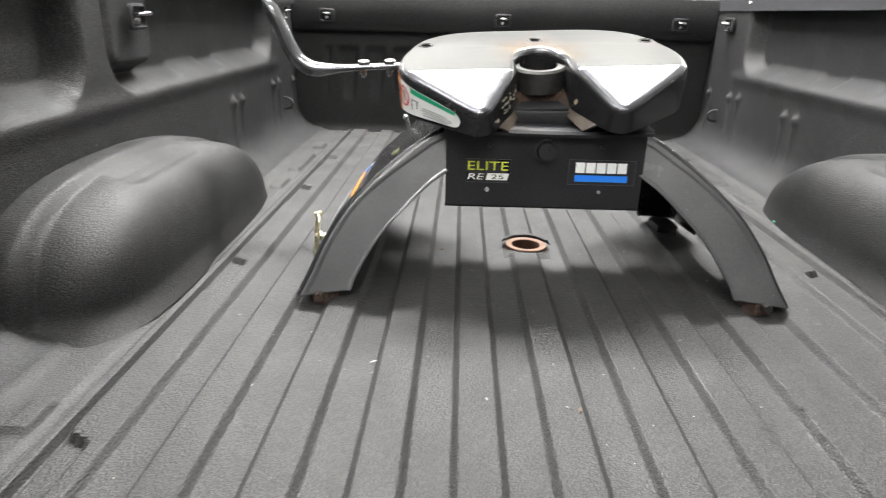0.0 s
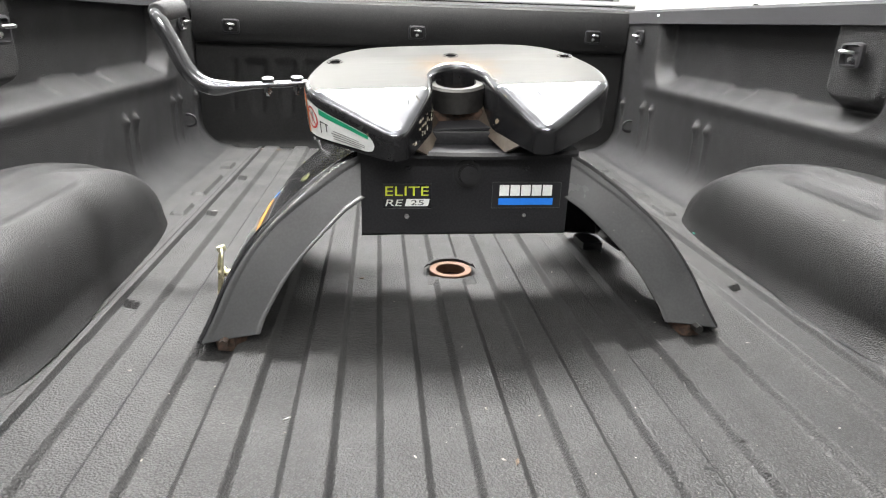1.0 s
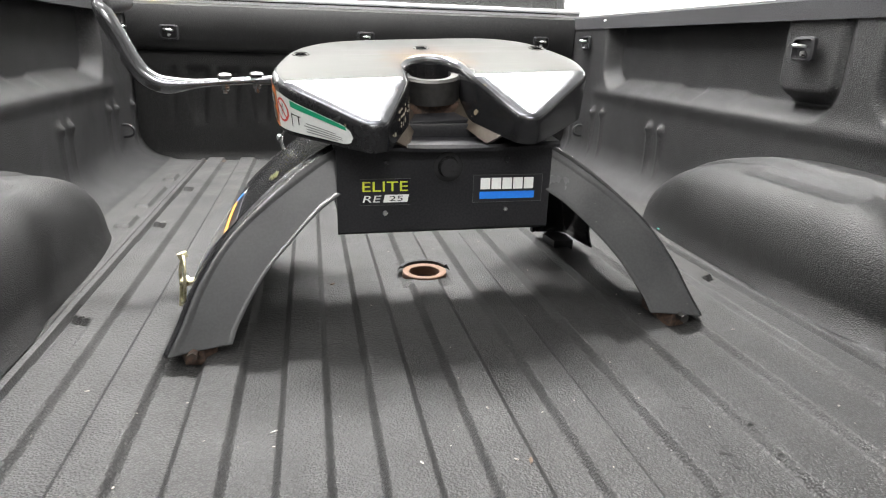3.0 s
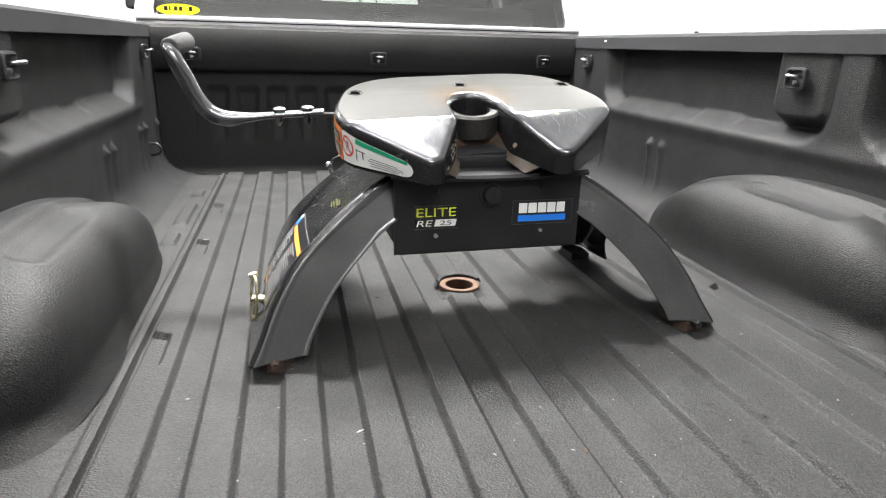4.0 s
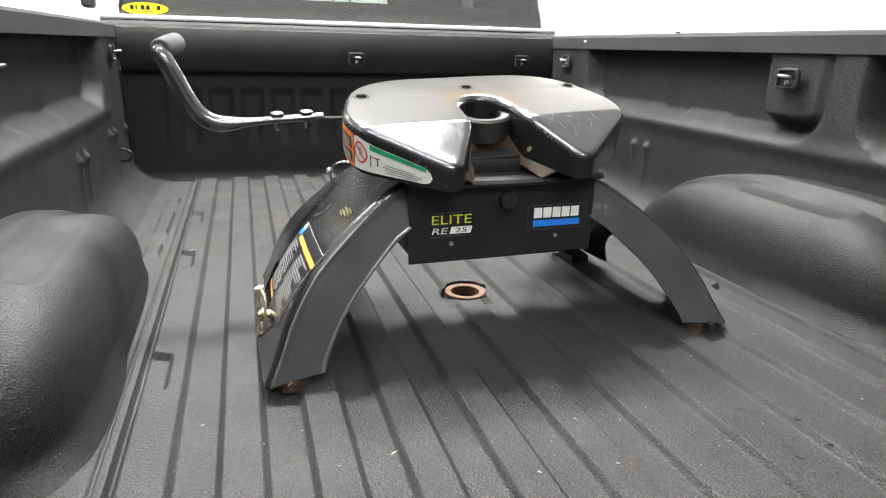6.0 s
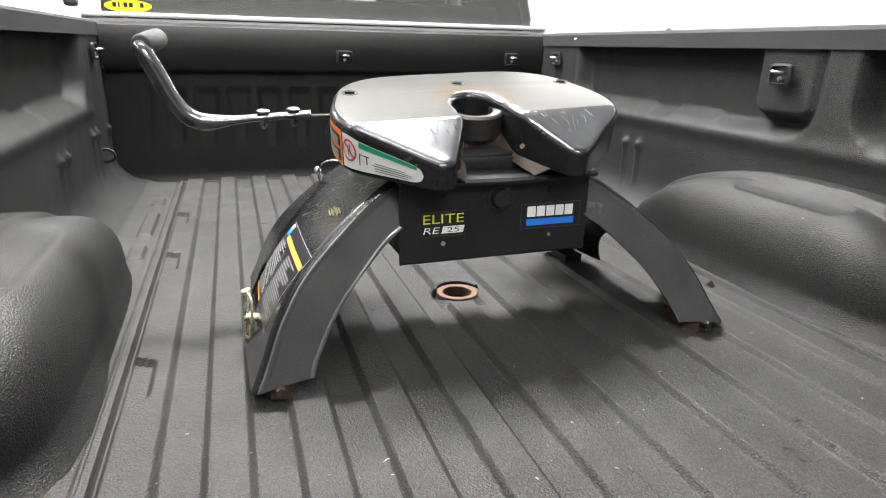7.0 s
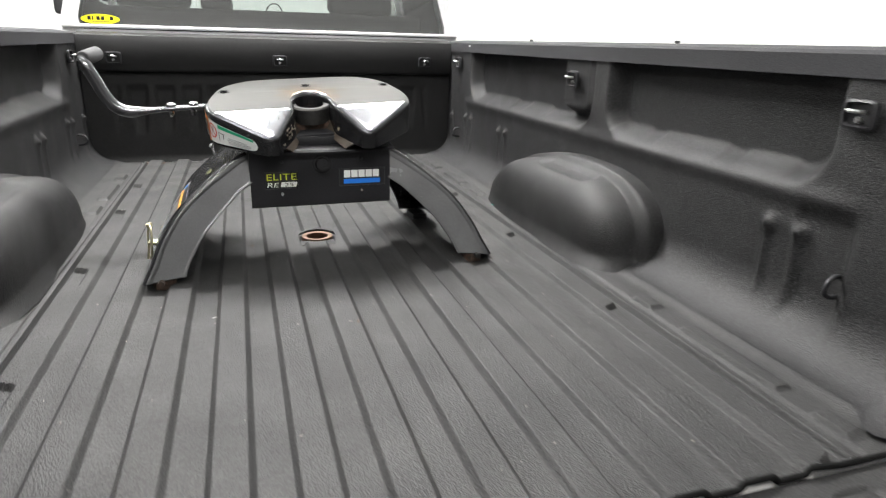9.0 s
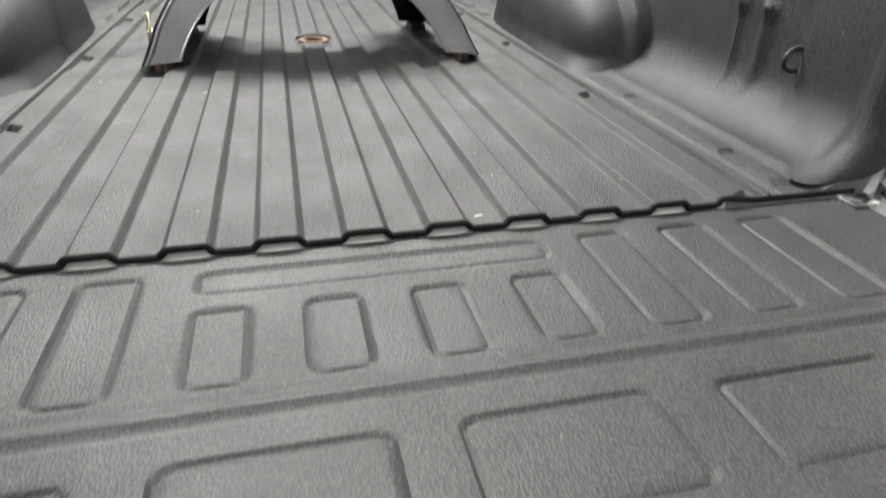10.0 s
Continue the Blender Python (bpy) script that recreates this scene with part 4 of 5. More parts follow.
def pull_handle():
    bm = bmesh.new()
    way = spline([(-0.270, 0.115, 0.368), (-0.32, 0.116, 0.3645), (-0.375, 0.117, 0.361), (-0.43, 0.118, 0.356), (-0.470, 0.119, 0.355), (-0.500, 0.12, 0.370),
                  (-0.519, 0.12, 0.396), (-0.537, 0.12, 0.436), (-0.553, 0.121, 0.470), (-0.560, 0.130, 0.489), (-0.554, 0.15, 0.496)], 45)
    rr = [0.0125 + 0.0042 * step(k, 8, 18) - 0.0012 * step(k, 30, 40) for k in range(45)]
    fl = [(0.6 + 0.4 * step(k, 10, 17), 1.05 - 0.05 * step(k, 10, 17)) for k in range(45)]
    tube(bm, way, rr, 18, fl)
    bar = part("pull_handle", bm, HANDLE_PAINT, HITCH, "bent glossy dark tube handle", smooth=60)
    bm = bmesh.new()
    a, b = Vector((-0.560, 0.122, 0.490)), Vector((-0.536, 0.195, 0.502))
    d = b - a
    tube(bm, [a - d * 0.02, a, a + d * 0.04, a + d * 0.5, b - d * 0.04, b, b + d * 0.015], [0.0145, 0.0170, 0.0188, 0.0192, 0.0188, 0.0170, 0.011], 24)
    part("grip", bm, FOAM, bar, "grey foam grip", smooth=60)
    for x in (-0.360, -0.303):
        bm = bmesh.new()
        z = 0.3625 + (x + 0.375) * 0.06
        for r0, r1, h0, h1 in ((0.0135, 0.0125, 0.009, 0.0115), (0.0125, 0.009, 0.0115, 0.0135), (0.009, 0.004, 0.0135, 0.0145)):
            rod(bm, (x, 0.116, z + h0), (x, 0.116, z + h1), r0, r1, 18)
        rod(bm, (x, 0.116, z - 0.024), (x, 0.116, z - 0.008), 0.005, seg=10)
        rod(bm, (x, 0.116, z - 0.017), (x, 0.116, z - 0.007), 0.0085, seg=6)
        part("bolt", bm, CHROME, bar, "bright zinc carriage bolt")
    bm = bmesh.new()
    block(bm, (-0.30, 0.103, 0.358), (-0.22, 0.128, 0.366), 0.002)
    part("slide_bar", bm, JAW_STEEL, bar, "bare steel slide bar")


pull_handle()


# ---- hitch hole in the floor ----
WELL = surface("deep_rust", (0.012, 0.007, 0.005), (0.04, 0.018, 0.011), 0.9, 0, 150, 0.5, 30, 0.5)


def floor_socket():
    ob = empty("floor_socket", pose(0, 0, 0), "round rusty socket ring set into the bed floor", "socket")
    bm = bmesh.new()
    prof = ((0.0446, -0.012), (0.0446, 0.0022), (0.043, 0.0034), (0.0325, 0.0030), (0.0308, 0.0018), (0.0300, -0.002), (0.0300, -0.018))
    n = 40
    sheet(bm, [[(r * math.cos(a), r * math.sin(a), z) for r, z in prof] for a in [2 * math.pi * k / n for k in range(n + 1)]])
    part("ring", bm, RUST, ob, "orange-brown rusted ring")
    bm = bmesh.new()
    prof = ((0.0303, -0.016), (0.0290, -0.020), (0.0285, -0.060), (0.0, -0.062))
    sheet(bm, [[(r * math.cos(a), r * math.sin(a), z) for r, z in prof] for a in [2 * math.pi * k / n for k in range(n + 1)]])
    part("well", bm, WELL, ob, "dark rusty hole")
    bm = bmesh.new()
    n = 24
    prof = ((0.043, -0.004), (0.044, 0.009), (0.050, 0.010), (0.056, 0.0), (0.058, -0.004))
    sheet(bm, [[(r * math.cos(a), r * math.sin(a), z) for r, z in prof] for a in [math.pi * (0.08 + 0.84 * k / n) for k in range(n + 1)]])
    part("liner_lip", bm, LINER, ob, "black raised liner edge")


floor_socket()


# ---- tie-down anchors ----
def tie_down(m):
    """A square dished plate with a bright loop; built facing -y."""
    ob = empty("tie_down_anchor", m, "black square tie-down plate with bright steel loop", "tie-down", "tie-down anchors of the bed")
    bm = bmesh.new()
    rows = []
    for k, (w, d) in enumerate(((0.034, 0.002), (0.033, -0.004), (0.027, -0.006), (0.024, 0.004), (0.0, 0.005))):
        ring = []
        for j in range(33):
            a = 2 * math.pi * j / 32
            c, q = math.cos(a), math.sin(a)
            e = 0.35
            ring.append((w * math.copysign(abs(c) ** e, c), d, 0.78 * w * math.copysign(abs(q) ** e, q)))
        rows.append(ring)
    sheet(bm, rows)
    part("plate", bm, SATIN_BLACK, ob, smooth=40)
    bm = bmesh.new()
    tube(bm, spline([(-0.013, 0.004, 0.004), (-0.014, -0.012, 0.006), (-0.010, -0.024, 0.007), (0.0, -0.028, 0.008), (0.010, -0.024, 0.007), (0.014, -0.012, 0.006), (0.013, 0.004, 0.004)], 22), 0.0035, 10)
    part("loop", bm, CHROME, ob, "bright steel loop", smooth=60)
    bm = bmesh.new()
    rod(bm, (0, 0.004, -0.009), (0, -0.004, -0.009), 0.006, seg=12)
    part("screw", bm, CHROME, ob)
    return ob


FIRST = tie_down(pose(0.0, 1.337, 0.452))
for x in (-0.702, 0.702):
    copy_thing(FIRST, pose(x, 1.337, 0.455))
for s in (-1, 1):
    turn = -90 if s > 0 else 90
    for y, z in ((1.195, 0.462), (0.062, 0.452), (-0.955, 0.452)):
        copy_thing(FIRST, pose(s * 0.836, y, z, 0, 0, turn))


def low_loop(s, y, z):
    ob = empty("low_tie_loop", pose(s * wall_x(y, z), y, z), "small black steel loop low on the bed side", "tie-down", "low tie loops of the bed")
    bm = bmesh.new()
    tube(bm, spline([(0.006 * s, -0.004, 0.020), (-0.018 * s, -0.006, 0.020), (-0.034 * s, -0.008, 0.008), (-0.034 * s, -0.008, -0.010), (-0.016 * s, -0.006, -0.020), (0.006 * s, -0.004, -0.020)], 22), 0.0045, 10)
    part("loop", bm, SATIN_BLACK, ob, smooth=60)


for s in (-1, 1):
    low_loop(s, 1.20 if s > 0 else 1.17, 0.128)
    low_loop(s, -0.969, 0.137)


# ---- the cab behind the bed ----
def cab():
    ob = empty("truck_cab", pose(0, 1.44, 0), "white painted pickup cab with dark tinted rear window", "truck cab")

    # outline of the rear face and of the window in x, z
    def side(z, w):
        return w - 0.30 * max(0, z - 0.62) - 0.25 * max(0, z - 1.0)
    bm = bmesh.new()
    wz = [0.593, 0.70, 0.80, 0.90, 0.96]
    win = [(-side(z, 0.838), z) for z in wz] + [(side(z, 0.838), z) for z in reversed(wz)]
    # rear wall as four joined pieces round the opening
    block(bm, (-0.905, 0.012, -0.55), (0.905, 0.05, 0.572))
    block(bm, (-0.80, 0.02, 0.962), (0.80, 0.08, 1.06), 0.02)
    for s in (-1, 1):
        for z0, z1 in zip([0.57, 0.62, 0.80], [0.62, 0.80, 1.0]):
            a = [bm.verts.new((s * side(z, w), y, z)) for z, w in ((z0, 0.840), (z0, 0.905), (z1, 0.905), (z1, 0.840)) for y in (0.012,)]
            b = [bm.verts.new((s * side(z, w), y, z)) for z, w in ((z0, 0.840), (z0, 0.925), (z1, 0.925), (z1, 0.840)) for y in (0.10,)]
            bm.faces.new(a), bm.faces.new(b[::-1])
            for i in range(4):
                bm.faces.new((a[i], a[(i + 1) % 4], b[(i + 1) % 4], b[i]))
    part("rear_panel", bm, WHITE_PAINT, ob)
    bm = bmesh.new()
    block(bm, (-0.905, 0.0, 0.576), (0.905, 0.03, 0.5925), 0.004)
    part("window_ledge", bm, WHITE_PAINT, ob, "pale ledge under the rear window")
    bm = bmesh.new()
    vs = [bm.verts.new((x, 0.022, z)) for x, z in win]
    bm.faces.new(vs)
    pane = part("rear_window", bm, TINTED, ob, "dark tinted rear window", smooth=0)
    # roof, sides with window openings, windscreen frame
    bm = bmesh.new()
    block(bm, (-0.76, 0.05, 1.03), (0.76, 1.75, 1.08), 0.02)
    part("roof", bm, WHITE_PAINT, ob)
    for s in (-1, 1):
        bm = bmesh.new()
        block(bm, (min(s * 0.90, s * 0.96), 0.05, -0.55), (max(s * 0.90, s * 0.96), 2.0, 0.52), 0.02)
        for y in (0.08, 1.0):
            a = [(0.905, 0.50), (0.93, 0.50), (0.80, 1.05), (0.775, 1.05)]
            prism(bm, [(s * p, z) for p, z in a], "y", y, y + 0.12)
        door = part("door_side", bm, WHITE_PAINT, ob)
        bm = bmesh.new()
        q = [(s * 0.91, 0.2, 0.52), (s * 0.91, 1.9, 0.52), (s * 0.79, 1.7, 1.04), (s * 0.79, 0.2, 1.04)]
        bm.faces.new([bm.verts.new(p) for p in q])
        part("side_window", bm, TINTED, door, smooth=0)
    bm = bmesh.new()
    q = [(-0.88, 2.15, 0.50), (0.88, 2.15, 0.50), (0.76, 1.72, 1.05), (-0.76, 1.72, 1.05)]
    bm.faces.new([bm.verts.new(p) for p in q])
    part("windscreen", bm, CLEAR, ob, smooth=0)
    bm = bmesh.new()
    block(bm, (-0.90, 1.70, -0.55), (0.90, 2.2, 0.50), 0.03)
    part("dashboard", bm, DARK_TRIM, ob)
    bm = bmesh.new()
    block(bm, (-0.90, 0.06, -0.55), (0.90, 1.72, -0.50))
    part("cab_floor", bm, DARK_TRIM, ob)
    bm = bmesh.new()
    block(bm, (-0.95, 2.15, -0.55), (0.95, 3.5, 0.40), 0.08, 4)
    part("bonnet", bm, WHITE_PAINT, ob)
    return ob


cab()


def car_seat(x, y, w, z0, top, head=True):
    ob = empty("car_seat", pose(x, y, -0.3), "dark cloth seat inside the cab", "car seat", "seats in the cab")
    bm = bmesh.new()
    block(bm, (-w / 2, -0.07, 0.0), (w / 2, 0.06, z0 + 0.3), 0.05, 4)
    part("backrest", bm, SEAT_CLOTH, ob)
    bm = bmesh.new()
    block(bm, (-w / 2, 0.05, 0.0), (w / 2, 0.5, 0.15), 0.05, 4)
    part("cushion", bm, SEAT_CLOTH, ob)
    if head:
        bm = bmesh.new()
        block(bm, (-0.21, -0.05, z0 + 0.31), (0.21, 0.05, top + 0.3), 0.04, 4)
        part("headrest", bm, SEAT_CLOTH, ob)
    return ob


car_seat(-0.64, 2.55, 0.50, 0.70, 0.95)
car_seat(0.60, 2.55, 0.54, 0.70, 0.95)


def rear_bench():
    ob = empty("rear_bench", pose(0, 1.80, -0.3), "dark cloth rear bench inside the cab", "car seat")
    bm = bmesh.new()
    block(bm, (-0.80, -0.07, 0.0), (0.80, 0.06, 0.985), 0.03, 3)
    part("backrest", bm, SEAT_CLOTH, ob)
    bm = bmesh.new()
    block(bm, (-0.80, 0.07, 0.0), (0.80, 0.5, 0.4), 0.05, 3)
    part("cushion", bm, SEAT_CLOTH, ob)
    bm = bmesh.new()
    block(bm, (-0.345, -0.05, 0.98), (-0.19, 0.04, 1.035), 0.02, 3)
    part("headrest", bm, SEAT_CLOTH, ob)
    bm = bmesh.new()
    tube(bm, [(0.012 + 0.040 * math.cos(a), -0.03, 0.975 + 0.046 * math.sin(a)) for a in [math.pi * k / 18 for k in range(19)]], 0.0035, 8)
    part("strap_loop", bm, DARK_TRIM, ob, "thin dark strap loop", smooth=60)


rear_bench()


# ---- stickers, pins and small things on the hitch ----
def face_bar(x0, z0, x1, z1, lift, lean=0.0):
    """A thin plate on the rear face of the hitch."""
    bm = bmesh.new()
    y = -0.200 - lift
    vs = [bm.verts.new(p) for p in ((x0, y, z0), (x1, y, z0), (x1 + lean, y, z1), (x0 + lean, y, z1))]
    bm.faces.new(vs)
    return bm


def lettering(name, body, x0, z0, x1, z1, lift, material, parent, lean=0.0):
    """Words as a flat mesh that fills a box on the rear face."""
    cu = bpy.data.curves.new(name, "FONT")
    cu.body = body
    tmp = bpy.data.objects.new(name, cu)
    me = bpy.data.meshes.new_from_object(tmp)
    bpy.data.objects.remove(tmp)
    bpy.data.curves.remove(cu)
    a, b, c, d = (f(v.co[k] for v in me.vertices) for f, k in ((min, 0), (max, 0), (min, 1), (max, 1)))
    for v in me.vertices:
        u, w = (v.co.x - a) / (b - a), (v.co.y - c) / (d - c)
        v.co = (x0 + u * (x1 - x0) + lean * w, -0.200 - lift, z0 + w * (z1 - z0))
    me.materials.clear()
    me.materials.append(material)
    ob = new(name, me)
    ob.parent = parent
    return ob


def face_stickers():
    bm = face_bar(-0.141, 0.194, -0.061, 0.236, 0.0006)
    left = part("model_sticker", bm, STICKER_BLACK, HITCH, "black sticker with lime and white marks", smooth=0)
    lettering("word", "ELITE", -0.1375, 0.2160, -0.0650, 0.2318, 0.0011, LIME, left)
    lettering("word", "RE", -0.1375, 0.1985, -0.1105, 0.2095, 0.0011, STICKER_WHITE, left, 0.003)
    bm = face_bar(-0.105, 0.198, -0.066, 0.2105, 0.0011, 0.003)
    box = part("number_field", bm, STICKER_WHITE, left, smooth=0)
    lettering("number", "25", -0.0955, 0.2000, -0.0735, 0.2085, 0.0016, STICKER_BLACK, box, 0.001)
    part("edge_line", face_bar(-0.1415, 0.1935, -0.0605, 0.1941, 0.0013), FADED, left, smooth=0)
    part("edge_line", face_bar(-0.1415, 0.2359, -0.0605, 0.2365, 0.0013), FADED, left, smooth=0)
    bm = face_bar(0.043, 0.194, 0.163, 0.2395, 0.0006)
    right = part("maker_sticker", bm, STICKER_BLACK, HITCH, "dark sticker with white blocks over a blue stripe", smooth=0)
    for k in range(5):
        bm = face_bar(0.0555 + k * 0.0188, 0.2155, 0.0555 + k * 0.0188 + 0.0165, 0.2345, 0.0011)
        part("white_mark", bm, STICKER_WHITE, right, smooth=0)
    bm = face_bar(0.0545, 0.1995, 0.150, 0.2115, 0.0011)
    part("blue_stripe", bm, BLUE, right, smooth=0)
    for box_of in ((0.043, 0.1937, 0.163, 0.1944), (0.043, 0.2391, 0.163, 0.2398), (0.0428, 0.194, 0.0434, 0.2395), (0.1626, 0.194, 0.1632, 0.2395)):
        part("edge_line", face_bar(*box_of, 0.0013), FADED, right, smooth=0)


face_stickers()


def skirt_path(n=60):
    """The plate's outer edge down the handle side, from front to rear tip, with outward normals."""
    half = [(-x, y) for x, y in head_outline()]
    a = min(range(len(half)), key=lambda i: (half[i][0] + 0.230) ** 2 + (half[i][1] - 0.02) ** 2)
    b = min(range(len(half)), key=lambda i: (half[i][0] + 0.138) ** 2 + (half[i][1] + 0.262) ** 2)
    pts = half[a:b + 1]
    out = []
    for i in range(n):
        u = i / (n - 1) * (len(pts) - 1)
        k = min(int(u), len(pts) - 2)
        p = Vector(pts[k]).lerp(Vector(pts[k + 1]), u - k)
        d = (Vector(pts[k + 1]) - Vector(pts[k])).normalized()
        out.append((p, Vector((d.y, -d.x))))
    return out


SKIRT = skirt_path()


def on_skirt(u, h, lift):
    """A point of the skirt: u along it, h from its foot (0) to its top (1)."""
    k = min(int(u * 59), 58)
    f = u * 59 - k
    p, q = SKIRT[k][0].lerp(SKIRT[k + 1][0], f), SKIRT[k][1].lerp(SKIRT[k + 1][1], f).normalized()
    if q.x > 0:
        q = -q
    top = ramp_drop(p.y) - 0.013
    z = -0.078 + h * (top + 0.078)
    inset = 0.992 + 0.008 * h
    return HEAD @ Vector((p.x * inset + q.x * lift, p.y + q.y * lift, z))


def skirt_patch(u0, u1, lo, hi, lift):
    bm = bmesh.new()
    us = spread(u0, u1, 0.010)
    sheet(bm, [[on_skirt(u, lo(u) + (hi(u) - lo(u)) * k / 3, lift) for k in range(4)] for u in us])
    return bm


def skirt_sticker():
    def blunt(u):
        return 1 - math.sqrt(max(0, 1 - min(1, max(0, (u - 0.845) / 0.06)) ** 2))

    def low(u):
        return 0.04 + 0.14 * u * u + 0.36 * blunt(u)

    def high(u):
        return 0.93 - 0.36 * blunt(u)
    ob = part("warning_sticker", skirt_patch(0.44, 0.905, low, high, 0.0010), STICKER_WHITE, bpy.data.objects["skid_plate"], "white warning sticker with green stripe")
    part("orange_field", skirt_patch(0.0, 0.43, lambda u: 0.03, lambda u: 0.95, 0.0010), ORANGE, ob)
    for a, b in ((0.12, 0.42), (0.50, 0.80)):
        part("black_field", skirt_patch(0.03, 0.41, lambda u, a=a: a, lambda u, b=b: b, 0.0018), STICKER_BLACK, ob)
    for a in (0.17, 0.24, 0.31, 0.55, 0.62, 0.69):
        part("text_bar", skirt_patch(0.05, 0.39, lambda u, a=a: a, lambda u, a=a: a + 0.025, 0.0024), STICKER_WHITE, ob)
    part("green_stripe", skirt_patch(0.60, 0.872, lambda u: 0.76, lambda u: 0.92, 0.0018), GREEN, ob)
    for a, u0, u1 in ((0.20, 0.68, 0.83), (0.28, 0.68, 0.85), (0.36, 0.67, 0.85), (0.44, 0.68, 0.82)):
        part("text_bar", skirt_patch(u0, u1, lambda u, a=a: a, lambda u, a=a: a + 0.03, 0.0018), plain("faded_ink", (0.22, 0.22, 0.22), 0.5), ob)
    bm = bmesh.new()
    rows = []
    for r in (0.055, 0.068):
        rows.append([on_skirt(0.515 + r * math.cos(a), 0.55 + 4.2 * r * math.sin(a), 0.0018) for a in [2 * math.pi * k / 28 for k in range(29)]])
    sheet(bm, rows)
    part("red_ring", bm, RED, ob)
    part("red_bar", skirt_patch(0.465, 0.565, lambda u: 0.55 + 3.6 * (0.515 - u) - 0.035, lambda u: 0.55 + 3.6 * (0.515 - u) + 0.035, 0.0018), RED, ob)
    for u0, u1, a, b in ((0.505, 0.512, 0.42, 0.68), (0.522, 0.53, 0.5, 0.72), (0.60, 0.606, 0.25, 0.60), (0.60, 0.655, 0.56, 0.59), (0.64, 0.646, 0.34, 0.56)):
        part("drawing_bar", skirt_patch(u0, u1, lambda u, a=a: a, lambda u, b=b: b, 0.0016), SATIN_BLACK, ob)


skirt_sticker()
LEG_CURVE = spline(OUTER, 80)


def on_leg(t, y, lift):
    """A point of the outer face of the leg on the handle side: t along its curve from foot (0) to top (1)."""
    k = min(int(t * 79), 78)
    f = t * 79 - k
    p = LEG_CURVE[k].lerp(LEG_CURVE[k + 1], f)
    d = (LEG_CURVE[k + 1] - LEG_CURVE[k]).normalized()
    return Vector((-(leg_x(p[0], y, p[1]) + d[1] * lift), y, p[1] - d[0] * lift))


def leg_patch(t0, t1, y0, y1, lift):
    bm = bmesh.new()
    sheet(bm, [[on_leg(t, y0 + (y1 - y0) * k / 2, lift) for k in range(3)] for t in spread(t0, t1, 0.02)])
    return bm


def leg_sticker():
    leg = LEGS[-1]
    ob = part("instruction_sticker", leg_patch(0.245, 0.555, -0.225, -0.012, 0.0006), STICKER_BLACK, leg, "black instruction sticker with amber stripes")
    part("amber_stripe", leg_patch(0.505, 0.524, -0.222, -0.045, 0.0014), AMBER, ob)
    part("blue_patch", leg_patch(0.515, 0.545, -0.040, -0.018, 0.0014), BLUE, ob)
    part("white_patch", leg_patch(0.540, 0.556, -0.034, -0.016, 0.0014), STICKER_WHITE, ob)
    part("orange_stripe", leg_patch(0.258, 0.274, -0.110, -0.015, 0.0014), AMBER, ob)
    rng = random.Random(4)
    ink = plain("pale_ink", (0.33, 0.33, 0.33), 0.5)
    for y0, y1 in ((-0.215, -0.125), (-0.112, -0.022)):
        for k in range(17):
            t = 0.292 + k * 0.0122
            cut = rng.choice((0.0, 0.003, 0.012, 0.03, 0.045))
            part("text_bar", leg_patch(t, t + 0.0042, y0 + cut, y1, 0.0014), ink, ob)
    part("edge_line", leg_patch(0.245, 0.555, -0.228, -0.2265, 0.0016), ink, ob)
    part("edge_line", leg_patch(0.560, 0.562, -0.225, -0.012, 0.0016), ink, ob)
    # rubbed lime mark near the top
    lime = surface("lime_rub", (0.050, 0.052, 0.020), (0.085, 0.089, 0.018), 0.4, 0, 500, 0.1, 55, 0.25)
    for k in range(15):
        t, y = 0.690 + rng.gauss(0, 0.008), -0.152 + rng.gauss(0, 0.010)
        span, wide = rng.uniform(0.020, 0.050), rng.uniform(0.0006, 0.0022)
        bm = bmesh.new()
        bm.faces.new([bm.verts.new(on_leg(t + 0.010 * a + b * wide * 2.0, y + a * span, 0.0012 + 0.00005 * k)) for a, b in ((0, 0), (0.3, -1), (0.7, -0.8), (1, 0), (0.6, 1), (0.2, 0.8))])
        part("paint_smear", bm, lime, leg, "rubbed lime paint mark", smooth=0)


leg_sticker()


def leg_scratches():
    """Thin pale scratches over the outer face of the leg on the handle side."""
    rng = random.Random(21)
    for k in range(46):
        t, y = rng.uniform(0.30, 0.95), rng.uniform(-0.20, 0.10)
        if 0.22 < t < 0.58 and y > -0.235:
            t = rng.uniform(0.59, 0.95)
        span, lean, wide = rng.uniform(0.004, 0.026), rng.uniform(-0.05, 0.05), rng.uniform(0.0004, 0.0012)
        bm = bmesh.new()
        bm.faces.new([bm.verts.new(on_leg(t + a * lean, y + a * span + b * wide, 0.0009)) for a, b in ((0, 0), (0.5, -1), (1, 0), (0.5, 1))])
        part("scratch", bm, SCRATCH, LEGS[-1], smooth=0)


SCRATCH = plain("pale_scratch", (0.16, 0.16, 0.16), 0.5)
leg_scratches()


